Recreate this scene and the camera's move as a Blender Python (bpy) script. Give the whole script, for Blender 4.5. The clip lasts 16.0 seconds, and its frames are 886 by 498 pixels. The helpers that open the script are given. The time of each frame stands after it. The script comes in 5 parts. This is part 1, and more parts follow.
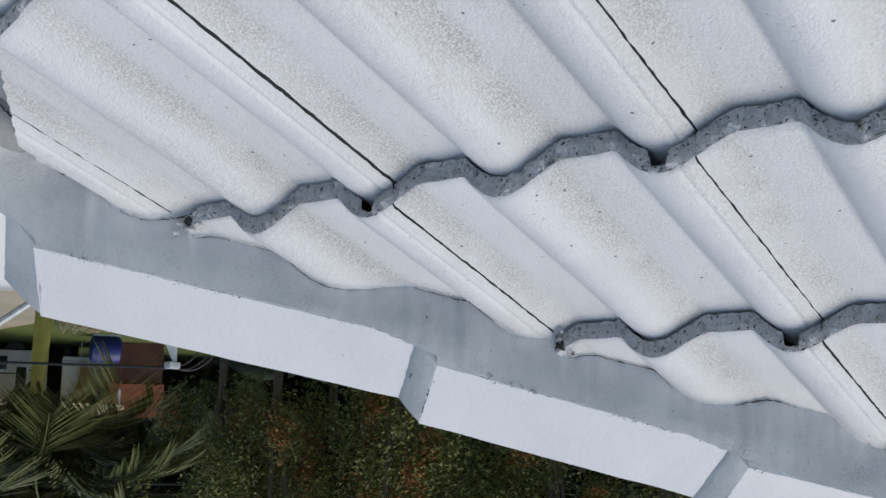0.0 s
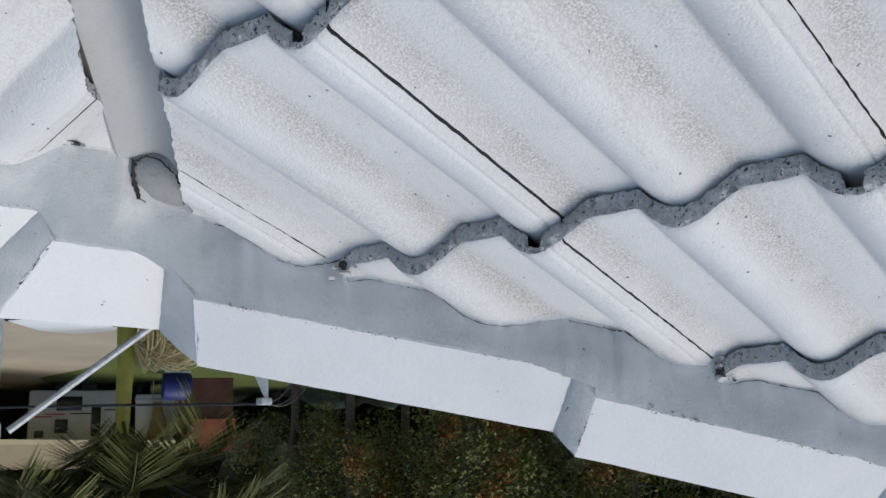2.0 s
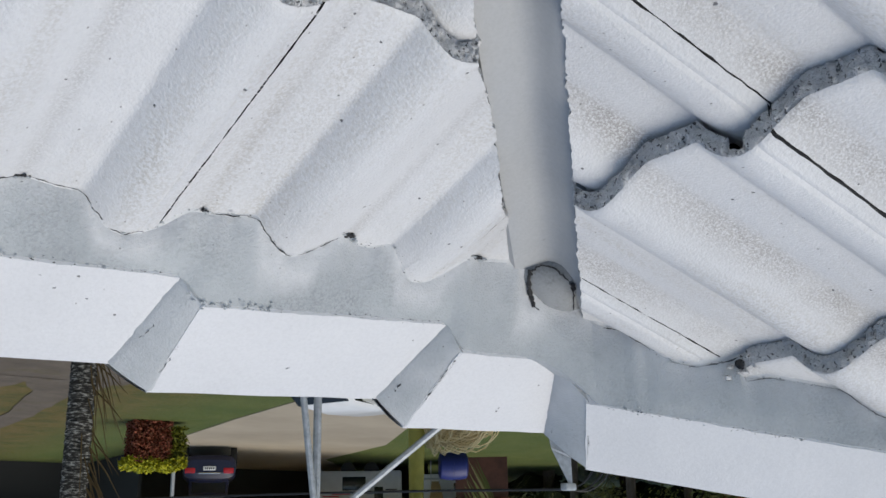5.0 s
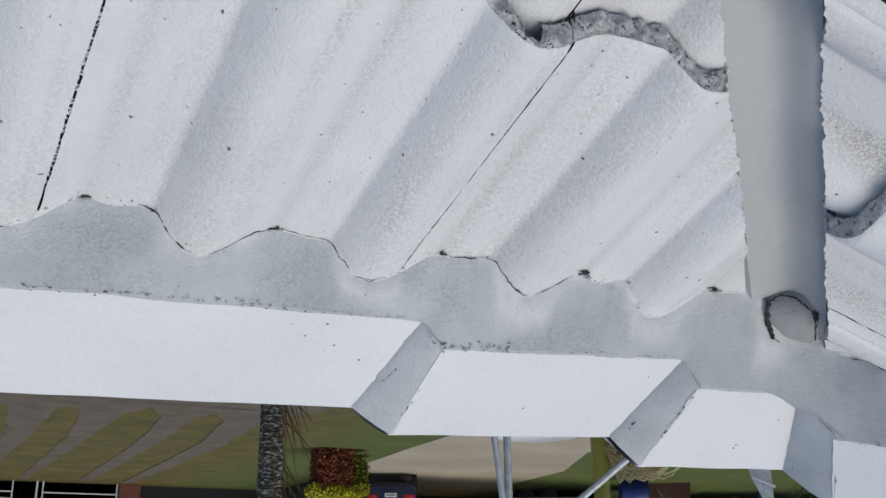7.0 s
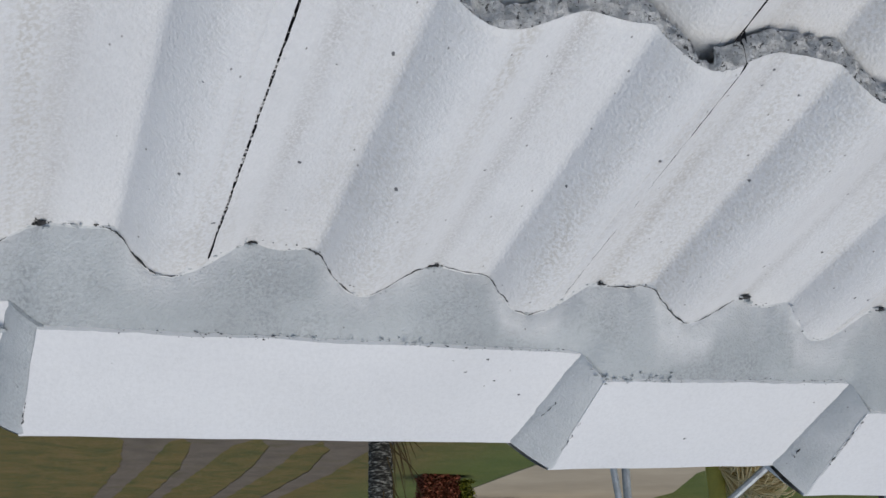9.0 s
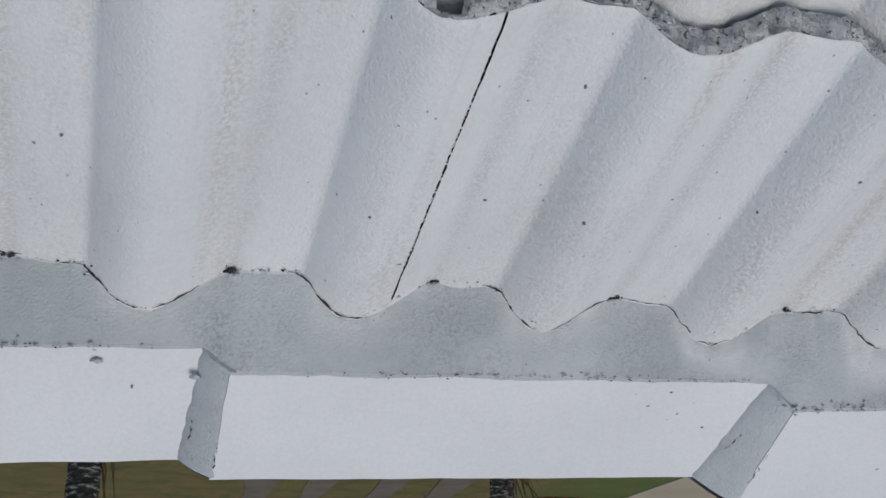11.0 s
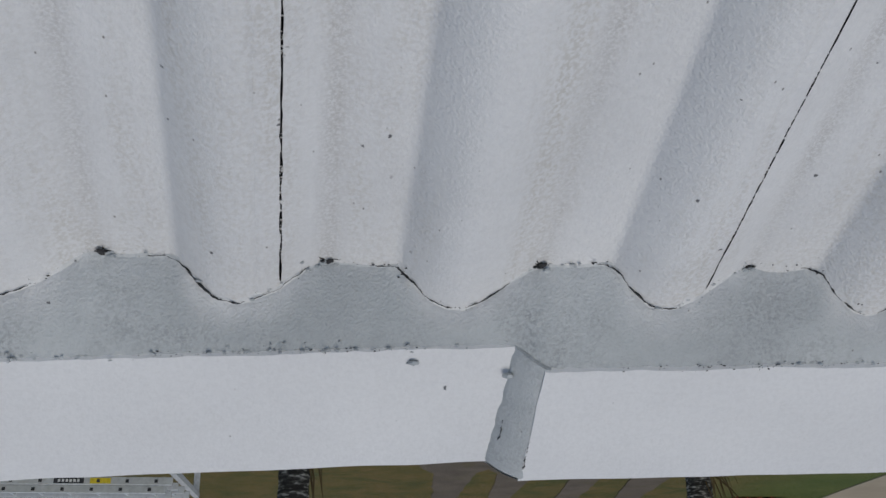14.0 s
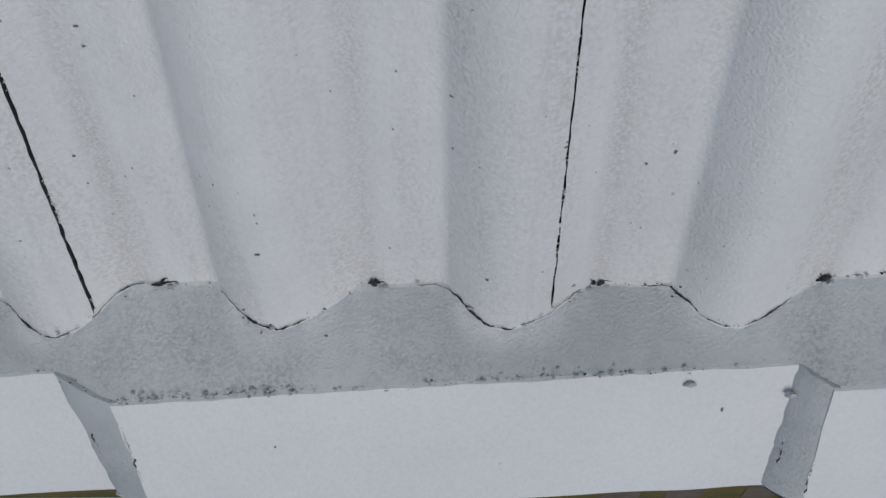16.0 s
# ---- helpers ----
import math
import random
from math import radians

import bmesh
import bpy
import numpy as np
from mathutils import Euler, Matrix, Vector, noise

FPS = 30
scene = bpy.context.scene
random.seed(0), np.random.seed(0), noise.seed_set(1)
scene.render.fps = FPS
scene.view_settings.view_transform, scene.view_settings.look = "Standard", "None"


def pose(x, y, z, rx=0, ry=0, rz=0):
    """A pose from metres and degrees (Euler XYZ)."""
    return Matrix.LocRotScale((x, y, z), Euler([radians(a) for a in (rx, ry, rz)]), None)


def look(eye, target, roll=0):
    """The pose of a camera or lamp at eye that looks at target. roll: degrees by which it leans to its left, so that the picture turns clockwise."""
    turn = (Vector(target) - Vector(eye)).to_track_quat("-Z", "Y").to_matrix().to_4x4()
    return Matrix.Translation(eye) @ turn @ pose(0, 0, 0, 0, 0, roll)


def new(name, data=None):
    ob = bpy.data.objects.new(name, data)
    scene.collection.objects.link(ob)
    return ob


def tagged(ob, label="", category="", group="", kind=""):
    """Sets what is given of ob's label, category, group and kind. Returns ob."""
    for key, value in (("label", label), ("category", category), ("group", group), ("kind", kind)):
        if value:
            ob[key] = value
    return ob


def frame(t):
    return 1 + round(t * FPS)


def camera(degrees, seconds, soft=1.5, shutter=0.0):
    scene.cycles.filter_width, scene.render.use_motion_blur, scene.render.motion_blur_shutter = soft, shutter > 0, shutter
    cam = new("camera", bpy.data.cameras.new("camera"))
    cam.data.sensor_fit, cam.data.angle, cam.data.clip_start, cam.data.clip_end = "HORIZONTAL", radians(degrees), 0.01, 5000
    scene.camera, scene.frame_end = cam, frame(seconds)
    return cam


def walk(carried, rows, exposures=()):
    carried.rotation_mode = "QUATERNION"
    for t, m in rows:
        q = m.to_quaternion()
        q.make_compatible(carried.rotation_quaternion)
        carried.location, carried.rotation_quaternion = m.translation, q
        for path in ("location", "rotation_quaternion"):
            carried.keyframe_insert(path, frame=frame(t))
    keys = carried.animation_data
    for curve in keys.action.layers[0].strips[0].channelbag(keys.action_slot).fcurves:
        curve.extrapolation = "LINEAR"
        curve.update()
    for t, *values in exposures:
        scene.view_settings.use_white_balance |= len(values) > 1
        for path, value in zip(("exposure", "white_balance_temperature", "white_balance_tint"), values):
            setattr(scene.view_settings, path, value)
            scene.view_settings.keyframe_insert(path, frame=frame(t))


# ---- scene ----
cam = camera(46.7, 16.0)
METRES, EYE, TILT, LEAN, TURN = 0.615, 4.12, 10.96, 179.43, 55.2
ROWS = [
    (0.0, 0.0, 0.0, 0.0, 0.0, 0.0, -0.0),
    (0.5, -0.0426, -0.0026, 0.0035, 1.03, 0.04, 1.01),
    (1.0, -0.098, 0.0024, 0.0137, 1.54, 0.24, 1.73),
    (1.5, -0.1478, 0.0076, 0.0234, 2.7, 1.08, 2.4),
    (2.0, -0.1725, 0.0052, 0.0271, 3.28, 1.33, 2.91),
    (2.5, -0.204, 0.0026, 0.0364, 4.56, 2.02, 3.38),
    (3.0, -0.2434, 0.0005, 0.0463, 6.85, 2.83, 3.88),
    (3.5, -0.2798, -0.0091, 0.0586, 9.43, 3.6, 4.21),
    (4.0, -0.3256, -0.013, 0.0692, 12.59, 4.52, 4.48),
    (4.5, -0.3619, -0.0192, 0.0807, 15.21, 5.63, 4.8),
    (7.0, -0.4898, -0.0478, 0.1228, 27.58, 8.86, 5.96),
    (7.5, -0.5051, -0.0559, 0.1317, 28.66, 9.26, 6.48),
    (8.0, -0.5272, -0.064, 0.1384, 30.37, 9.73, 6.84),
    (10.5, -0.6284, -0.1027, 0.1716, 37.59, 12.49, 8.07),
    (11.0, -0.6493, -0.1166, 0.1806, 39.57, 12.94, 8.27),
    (11.5, -0.6739, -0.1305, 0.1834, 40.99, 13.06, 8.56),
    (12.0, -0.7003, -0.1467, 0.1886, 42.88, 13.36, 8.38),
    (12.5, -0.7215, -0.1589, 0.193, 44.35, 13.83, 8.82),
    (13.0, -0.7475, -0.1743, 0.1953, 46.12, 14.11, 9.17),
    (13.5, -0.7747, -0.1904, 0.1995, 47.74, 14.12, 8.98),
    (14.0, -0.7924, -0.2017, 0.2015, 49.59, 14.63, 9.13),
    (14.5, -0.8137, -0.2264, 0.209, 51.93, 15.05, 8.89),
    (15.0, -0.8411, -0.245, 0.2185, 53.93, 16.03, 9.2),
    (15.5, -0.8606, -0.2692, 0.2319, 56.46, 16.41, 9.16),
    (16.0, -0.8822, -0.2921, 0.2359, 58.6, 16.93, 9.36),
]
walk(cam, [(t, pose(0.666, -1.12, EYE, TILT, LEAN, TURN) @ pose(METRES * x, METRES * y, METRES * z, 90 + pitch, roll, yaw)) for t, x, y, z, yaw, pitch, roll in ROWS],
     [(0.0, 0.17, 6850, 7), (3.5, 0.17, 6850, 7), (4.5, 0.14, 6850, 7), (7.0, -0.01, 6850, 7), (8.0, -0.02, 6850, 7), (10.5, -0.26, 6850, 7), (11.0, -0.30, 6850, 7), (12.0, -0.46, 6850, 7), (16.0, -0.49, 6850, 7)])

# ---- light ----
world = bpy.data.worlds.new("world")
scene.world = world
world.use_nodes = True
_nt = world.node_tree
_bg = _nt.nodes["Background"]
_sky = _nt.nodes.new("ShaderNodeTexSky")
_sky.sky_type, _sky.sun_disc = "NISHITA", False
_sky.sun_elevation, _sky.sun_rotation = radians(63), radians(-152)
_nt.links.new(_sky.outputs[0], _bg.inputs[0])
_bg.inputs[1].default_value = 0.13
sun = new("sun", bpy.data.lights.new("sun", "SUN"))
sun.data.energy, sun.data.angle, sun.data.color = 1.85, radians(48), (1, 0.95, 0.87)
sun.matrix_world = look((-2.8, -5.3, 12), (0, 0, 0))



# ---- materials ----
def nodes_of(name):
    m = bpy.data.materials.new(name)
    m.use_nodes = True
    nt = m.node_tree
    return m, nt, nt.nodes["Principled BSDF"]


def tex_noise(nt, scale, detail=4, rough=0.6, coord=None, dist=0.0):
    n = nt.nodes.new("ShaderNodeTexNoise")
    n.inputs["Scale"].default_value = scale
    n.inputs["Detail"].default_value = detail
    n.inputs["Roughness"].default_value = rough
    n.inputs["Distortion"].default_value = dist
    if coord is not None:
        nt.links.new(coord, n.inputs["Vector"])
    return n.outputs["Fac"]


def ramp(nt, fac, *stops):
    r = nt.nodes.new("ShaderNodeValToRGB")
    el = r.color_ramp.elements
    while len(el) < len(stops):
        el.new(0.5)
    for e, (p, c) in zip(el, stops):
        e.position = p
        e.color = (*c, 1) if isinstance(c, (tuple, list)) else (c, c, c, 1)
    nt.links.new(fac, r.inputs[0])
    return r.outputs[0]


def mix(nt, fac, a, b, mode="MIX"):
    n = nt.nodes.new("ShaderNodeMix")
    n.data_type, n.blend_type = "RGBA", mode
    for sock, v in ((n.inputs[0], fac), (n.inputs[6], a), (n.inputs[7], b)):
        if isinstance(v, (int, float)):
            sock.default_value = v
        elif isinstance(v, tuple):
            sock.default_value = (*v, 1)
        else:
            nt.links.new(v, sock)
    return n.outputs[2]


def bump(nt, bsdf, height, strength, distance, prev=None):
    b = nt.nodes.new("ShaderNodeBump")
    b.inputs["Strength"].default_value = strength
    b.inputs["Distance"].default_value = distance
    nt.links.new(height, b.inputs["Height"])
    if prev is not None:
        nt.links.new(prev, b.inputs["Normal"])
    nt.links.new(b.outputs[0], bsdf.inputs["Normal"])
    return b.outputs[0]


def world_pos(nt, scale=(1, 1, 1)):
    g = nt.nodes.new("ShaderNodeNewGeometry")
    m = nt.nodes.new("ShaderNodeMapping")
    m.inputs["Scale"].default_value = scale
    nt.links.new(g.outputs["Position"], m.inputs[0])
    return m.outputs[0]


def voronoi(nt, scale, coord, feature="F1"):
    v = nt.nodes.new("ShaderNodeTexVoronoi")
    v.feature = feature
    v.inputs["Scale"].default_value = scale
    nt.links.new(coord, v.inputs["Vector"])
    return v


def painted(name, light, dark, grime, grime_lo, grime_hi, pits, rough=0.55, peel=0.5, stretch=(1, 1, 1), peel_scale=420, spray=None, bands=None, rare=0.85):
    """Old roof paint: slow tone changes, grime patches, tiny pits, orange peel."""
    m, nt, bs = nodes_of(name)
    p = world_pos(nt)
    base = ramp(nt, tex_noise(nt, 7, 5, 0.6, p), (0.3, dark), (0.7, light))
    fine = ramp(nt, tex_noise(nt, 260, 3, 0.7, p), (0.3, 0.93), (0.60, 1.0))
    base = mix(nt, 1.0, base, fine, "MULTIPLY")
    g = ramp(nt, tex_noise(nt, 11, 6, 0.72, world_pos(nt, stretch), 0.4), (grime_lo, 0.0), (grime_hi, 1.0))
    g2 = ramp(nt, tex_noise(nt, 330, 2, 0.6, p), (0.42, 0.0), (0.6, 1.0))
    gm = nt.nodes.new("ShaderNodeMath")
    gm.operation = "MULTIPLY"
    nt.links.new(g, gm.inputs[0]), nt.links.new(g2, gm.inputs[1])
    base = mix(nt, gm.outputs[0], base, grime)
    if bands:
        # speckled dirt that has settled along one side of each pan, plus a little shade tone
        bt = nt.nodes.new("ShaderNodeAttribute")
        bt.attribute_name = "dirt_shade"
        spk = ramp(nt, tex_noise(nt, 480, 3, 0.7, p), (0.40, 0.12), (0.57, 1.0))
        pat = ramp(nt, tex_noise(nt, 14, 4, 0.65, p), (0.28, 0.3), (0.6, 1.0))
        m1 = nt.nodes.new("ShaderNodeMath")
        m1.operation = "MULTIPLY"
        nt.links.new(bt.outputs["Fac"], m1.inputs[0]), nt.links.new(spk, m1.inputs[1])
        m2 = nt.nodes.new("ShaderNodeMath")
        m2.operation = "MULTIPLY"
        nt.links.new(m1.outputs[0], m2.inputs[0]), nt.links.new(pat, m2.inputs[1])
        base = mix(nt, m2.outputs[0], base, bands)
    if spray:
        # white roof paint sprayed over the lower rim; on the hip also extra brightening
        at = nt.nodes.new("ShaderNodeAttribute")
        at.attribute_name = "spray"
        sm = nt.nodes.new("ShaderNodeMath")
        sm.operation = "MULTIPLY"
        nt.links.new(at.outputs["Fac"], sm.inputs[0])
        nt.links.new(ramp(nt, tex_noise(nt, 60, 5, 0.7, p), (0.25, 0.55), (0.65, 1.0)), sm.inputs[1])
        base = mix(nt, sm.outputs[0], base, spray)
    # pits: a few cells of a fine lattice
    wob = nt.nodes.new("ShaderNodeTexNoise")
    wob.inputs["Scale"].default_value = 300
    nt.links.new(p, wob.inputs["Vector"])
    ragged = nt.nodes.new("ShaderNodeVectorMath")
    ragged.operation = "MULTIPLY_ADD"
    ragged.inputs[1].default_value = (0.004, 0.004, 0.004)
    nt.links.new(wob.outputs["Color"], ragged.inputs[0]), nt.links.new(p, ragged.inputs[2])
    v = voronoi(nt, pits, ragged.outputs[0])
    near = ramp(nt, v.outputs["Distance"], (0.07, 1.0), (0.10, 0.0))
    sep = nt.nodes.new("ShaderNodeSeparateColor")
    nt.links.new(v.outputs["Color"], sep.inputs[0])
    few = ramp(nt, sep.outputs[0], (rare, 0.0), (rare + 0.01, 1.0))
    pm = nt.nodes.new("ShaderNodeMath")
    pm.operation = "MULTIPLY"
    nt.links.new(near, pm.inputs[0]), nt.links.new(few, pm.inputs[1])
    base = mix(nt, pm.outputs[0], base, (0.13, 0.13, 0.14))
    # flecks: finer and sparser
    w = voronoi(nt, pits * 2.6, world_pos(nt, (1.0, 0.62, 0.8)))
    sep2 = nt.nodes.new("ShaderNodeSeparateColor")
    nt.links.new(w.outputs["Color"], sep2.inputs[0])
    fm = nt.nodes.new("ShaderNodeMath")
    fm.operation = "MULTIPLY"
    nt.links.new(ramp(nt, w.outputs["Distance"], (0.06, 1.0), (0.15, 0.0)), fm.inputs[0])
    nt.links.new(ramp(nt, sep2.outputs[0], (rare + 0.06, 0.0), (rare + 0.065, 0.9)), fm.inputs[1])
    base = mix(nt, fm.outputs[0], base, (0.16, 0.155, 0.15))
    nt.links.new(base, bs.inputs["Base Color"])
    bs.inputs["Roughness"].default_value = rough
    h1 = tex_noise(nt, peel_scale, 2, 0.5, p)
    n1 = bump(nt, bs, h1, peel, 0.0012)
    n2 = bump(nt, bs, tex_noise(nt, 45, 4, 0.6, p), 0.3, 0.003, n1)
    inv = nt.nodes.new("ShaderNodeMath")
    inv.operation = "SUBTRACT"
    inv.inputs[0].default_value = 1.0
    nt.links.new(pm.outputs[0], inv.inputs[1])
    bump(nt, bs, inv.outputs[0], 0.6, 0.002, n2)
    return m


def concrete(name, light, dark, hole, rough=0.95, scale=160, depth=0.003):
    """Bare broken concrete: coarse grain and open voids."""
    m, nt, bs = nodes_of(name)
    p = world_pos(nt)
    base = ramp(nt, tex_noise(nt, scale, 5, 0.75, p), (0.3, dark), (0.68, light))
    v = tex_noise(nt, scale * 0.8, 3, 0.6, p, 0.4)
    holes = ramp(nt, v, (0.35, 1.0), (0.41, 0.0))
    base = mix(nt, holes, base, hole)
    base = mix(nt, ramp(nt, tex_noise(nt, 14, 3, 0.6, p), (0.45, 0.0), (0.78, 0.5)), base, tuple(c * 0.6 for c in dark))
    nt.links.new(base, bs.inputs["Base Color"])
    bs.inputs["Roughness"].default_value = rough
    n1 = bump(nt, bs, tex_noise(nt, scale * 1.6, 4, 0.7, p), 0.9, depth)
    bump(nt, bs, v, 0.8, depth, n1)
    return m


def simple(name, col, rough=0.6, metal=0.0, vary=0.25, scale=30, bumps=0.0, spread=None):
    m, nt, bs = nodes_of(name)
    p = world_pos(nt)
    d = tuple(c * (1 - vary) for c in col)
    l = tuple(min(1, c * (1 + vary)) for c in col)
    c = ramp(nt, tex_noise(nt, scale, 5, 0.65, p), (0.3, d), (0.7, l))
    if spread:
        o = nt.nodes.new("ShaderNodeObjectInfo")
        c = mix(nt, o.outputs["Random"], c, spread)
    nt.links.new(c, bs.inputs["Base Color"])
    bs.inputs["Roughness"].default_value, bs.inputs["Metallic"].default_value = rough, metal
    if bumps:
        bump(nt, bs, tex_noise(nt, scale * 6, 4, 0.6, p), bumps, 0.004)
    return m


TILES = {}
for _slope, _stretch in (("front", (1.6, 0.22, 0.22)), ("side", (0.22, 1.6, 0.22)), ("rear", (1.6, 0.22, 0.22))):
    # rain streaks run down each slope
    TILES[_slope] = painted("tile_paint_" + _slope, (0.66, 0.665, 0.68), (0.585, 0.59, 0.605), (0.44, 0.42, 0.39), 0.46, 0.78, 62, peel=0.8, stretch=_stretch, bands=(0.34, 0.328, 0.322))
CAP = painted("cap_paint", (0.67, 0.675, 0.695), (0.62, 0.625, 0.645), (0.5, 0.5, 0.5), 0.62, 0.85, 66, peel=0.22, rare=0.93)
POINT = painted("pointing_grey", (0.475, 0.50, 0.52), (0.335, 0.36, 0.38), (0.27, 0.285, 0.30), 0.46, 0.70, 66, 0.65, 0.8, peel_scale=480, spray=(0.62, 0.625, 0.64), rare=0.92)
NOSE = concrete("bare_concrete", (0.86, 0.865, 0.885), (0.60, 0.603, 0.62), (0.09, 0.09, 0.095), scale=290, depth=0.005)
BARE = painted("mortar_bare", (0.30, 0.315, 0.33), (0.22, 0.235, 0.25), (0.15, 0.155, 0.16), 0.45, 0.68, 70, 0.8, 0.9, peel_scale=420)
VALLEY = painted("valley_paint", (0.43, 0.44, 0.45), (0.39, 0.40, 0.41), (0.33, 0.33, 0.33), 0.6, 0.9, 22, 0.45, 0.12)
CRACK = simple("crack_dark", (0.03, 0.03, 0.032), 0.95)
# near black: the shade between tiles is put into flanks and boarding
GAP_DARK = simple("gap_dark", (0.03, 0.03, 0.033), 0.95)


# ---- builders ----
def mesh_of(name, bm, material, smooth=True):
    me = bpy.data.meshes.new(name)
    bmesh.ops.recalc_face_normals(bm, faces=bm.faces[:])
    bm.to_mesh(me)
    bm.free()
    for m in (material if isinstance(material, (list, tuple)) else [material]):
        me.materials.append(m)
    if smooth:
        me.polygons.foreach_set("use_smooth", [True] * len(me.polygons))
        me.set_sharp_from_angle(angle=radians(34))
    return me


def part(name, bm, material, parent=None, label="", smooth=True):
    """One mesh object from a bmesh, under a thing or a part."""
    ob = new(name, mesh_of(name, bm, material, smooth))
    if parent is not None:
        ob.parent = parent
    if label:
        ob["label"] = label
    return ob


def thing(name, label, category, at=(0, 0, 0), rz=0.0, group="", kind=""):
    ob = new(name)
    ob.matrix_world = pose(*at, 0, 0, rz)
    ob.empty_display_size = 0.1
    return tagged(ob, label, category, group, kind)


def n3(x, y, z, f=1.0):
    return noise.noise((x * f, y * f, z * f))


def grid(bm, rows, mat=0, close=False):
    """Quads over rows of points. Returns the vertices."""
    vs = [[bm.verts.new(p) for p in r] for r in rows]
    for a, b in zip(vs, vs[1:]):
        for j in range(len(a) - (0 if close else 1)):
            k = (j + 1) % len(a)
            bm.faces.new((a[j], a[k], b[k], b[j])).material_index = mat
    return vs


def tube(bm, pts, radii, n=6, mat=0, cap=True):
    """A round bar along points."""
    pts = [Vector(p) for p in pts]
    rows = []
    for i, p in enumerate(pts):
        d = (pts[min(i + 1, len(pts) - 1)] - pts[max(i - 1, 0)]).normalized()
        a = d.cross(Vector((0.13, 0.27, 0.95))).normalized()
        b = d.cross(a)
        r = radii[i] if isinstance(radii, (list, tuple)) else radii
        rows.append([p + (a * math.cos(k / n * 2 * math.pi) + b * math.sin(k / n * 2 * math.pi)) * r for k in range(n)])
    vs = grid(bm, rows, mat, close=True)
    if cap:
        bm.faces.new(vs[0]).material_index = mat
        bm.faces.new(vs[-1][::-1]).material_index = mat


def box(bm, lo, hi, mat=0, bevel=0.0):
    r = bmesh.ops.create_cube(bm, size=1.0, matrix=Matrix.Translation([(a + b) / 2 for a, b in zip(lo, hi)]) @ Matrix.Diagonal([b - a for a, b in zip(lo, hi)] + [1]))
    es = {e for v in r["verts"] for e in v.link_edges}
    fs = {f for v in r["verts"] for f in v.link_faces}
    for f in fs:
        f.material_index = mat
    if bevel:
        out = bmesh.ops.bevel(bm, geom=list(es), offset=bevel, segments=2, profile=0.5, affect="EDGES")
        for f in out["faces"]:
            f.material_index = mat


def lump(bm, at, size, sub=2, rough=0.25, freq=3.0, mat=0, seed=0.0):
    r = bmesh.ops.create_icosphere(bm, subdivisions=sub, radius=1.0)
    for v in r["verts"]:
        k = 1 + rough * n3(v.co.x + seed, v.co.y + seed * 1.7, v.co.z, freq)
        v.co = Vector(at) + Vector((v.co.x * size[0], v.co.y * size[1], v.co.z * size[2])) * k
    for f in {f for v in r["verts"] for f in v.link_faces}:
        f.material_index = mat


# ---- roof: two slopes meeting in a valley, a level ridge and a hip ----
# corner of ridge, hip and valley at x = y = 0; slope 21.5 degrees
T, Z0 = 0.394, 3.823          # rise per metre, height of the laps' line at the corner
GAUGE, COVER, LIFT = 0.30, 0.30, 0.0245
AMP = 0.025


def sharp_roll(s):
    q = (s - 0.068) % 0.15
    if q < 0.048:
        return 0.0006 * math.sin(q / 0.048 * math.pi)
    v = (q - 0.048) / 0.102
    return AMP * math.sin(math.pi * v ** 1.45) ** 0.95


# the pressed edge between flank and pan is rounded
WAVE = [sum((7 - abs(j)) * sharp_roll((k + 1.4 * j) * 0.0005) for j in range(-6, 7)) / 49 for k in range(300)]


def roll(s):
    """Height of the tile's wave at s across it: flat pans, rolls with one steep flank."""
    k = s / 0.0005
    i = math.floor(k)
    return WAVE[i % 300] * (1 - (k - i)) + WAVE[(i + 1) % 300] * (k - i)


NOSE_FRONT, NOSE_SIDE = 0.392, -0.084
# the columns run slightly out of square: metres across per metre down, and from where
SKEW = {"front": (-0.030, 0.13), "side": (0.035, -0.10), "rear": (0.0, 0.0)}
# the front columns fan out: lean of each joint, and its place beside an even spacing
FAN = {-3: 0.0, -2: 0.0, -1: -0.014, 0: -0.031, 1: -0.048, 2: -0.092, 3: -0.105}
OFFSET = {-2: 0.002, -1: 0.003, 0: 0.0, 1: 0.0, 2: 0.0165}


def lean(c):
    return FAN.get(c, 0.0 if c < 0 else -0.105)


def joint_front(c, d):
    """Place of a joint on the front slope, at a plan distance down from the ridge."""
    return 0.816 + COVER * c + OFFSET.get(c, 0.0 if c < 0 else 0.0165) + lean(c) * (min(d, NOSE_FRONT) - 0.13) + SKEW["front"][0] * max(0.0, d - NOSE_FRONT)


GAPS = {"side": 0.0010, "rear": 0.003}
SLOPES = {
    # across, downhill (plan), first nose, first joint
    "front": (Vector((1, 0, 0)), Vector((0, -1, 0)), NOSE_FRONT, 0.816),
    "side": (Vector((0, 1, 0)), Vector((1, 0, 0)), NOSE_SIDE, -0.538),
    "rear": (Vector((-1, 0, 0)), Vector((0, 1, 0)), 0.36, -0.1),
}
TILE_ROWS = [0.0, 0.002, 0.005, 0.010] + [0.016 + 0.0075 * k for k in range(40)] + [0.33, 0.345]


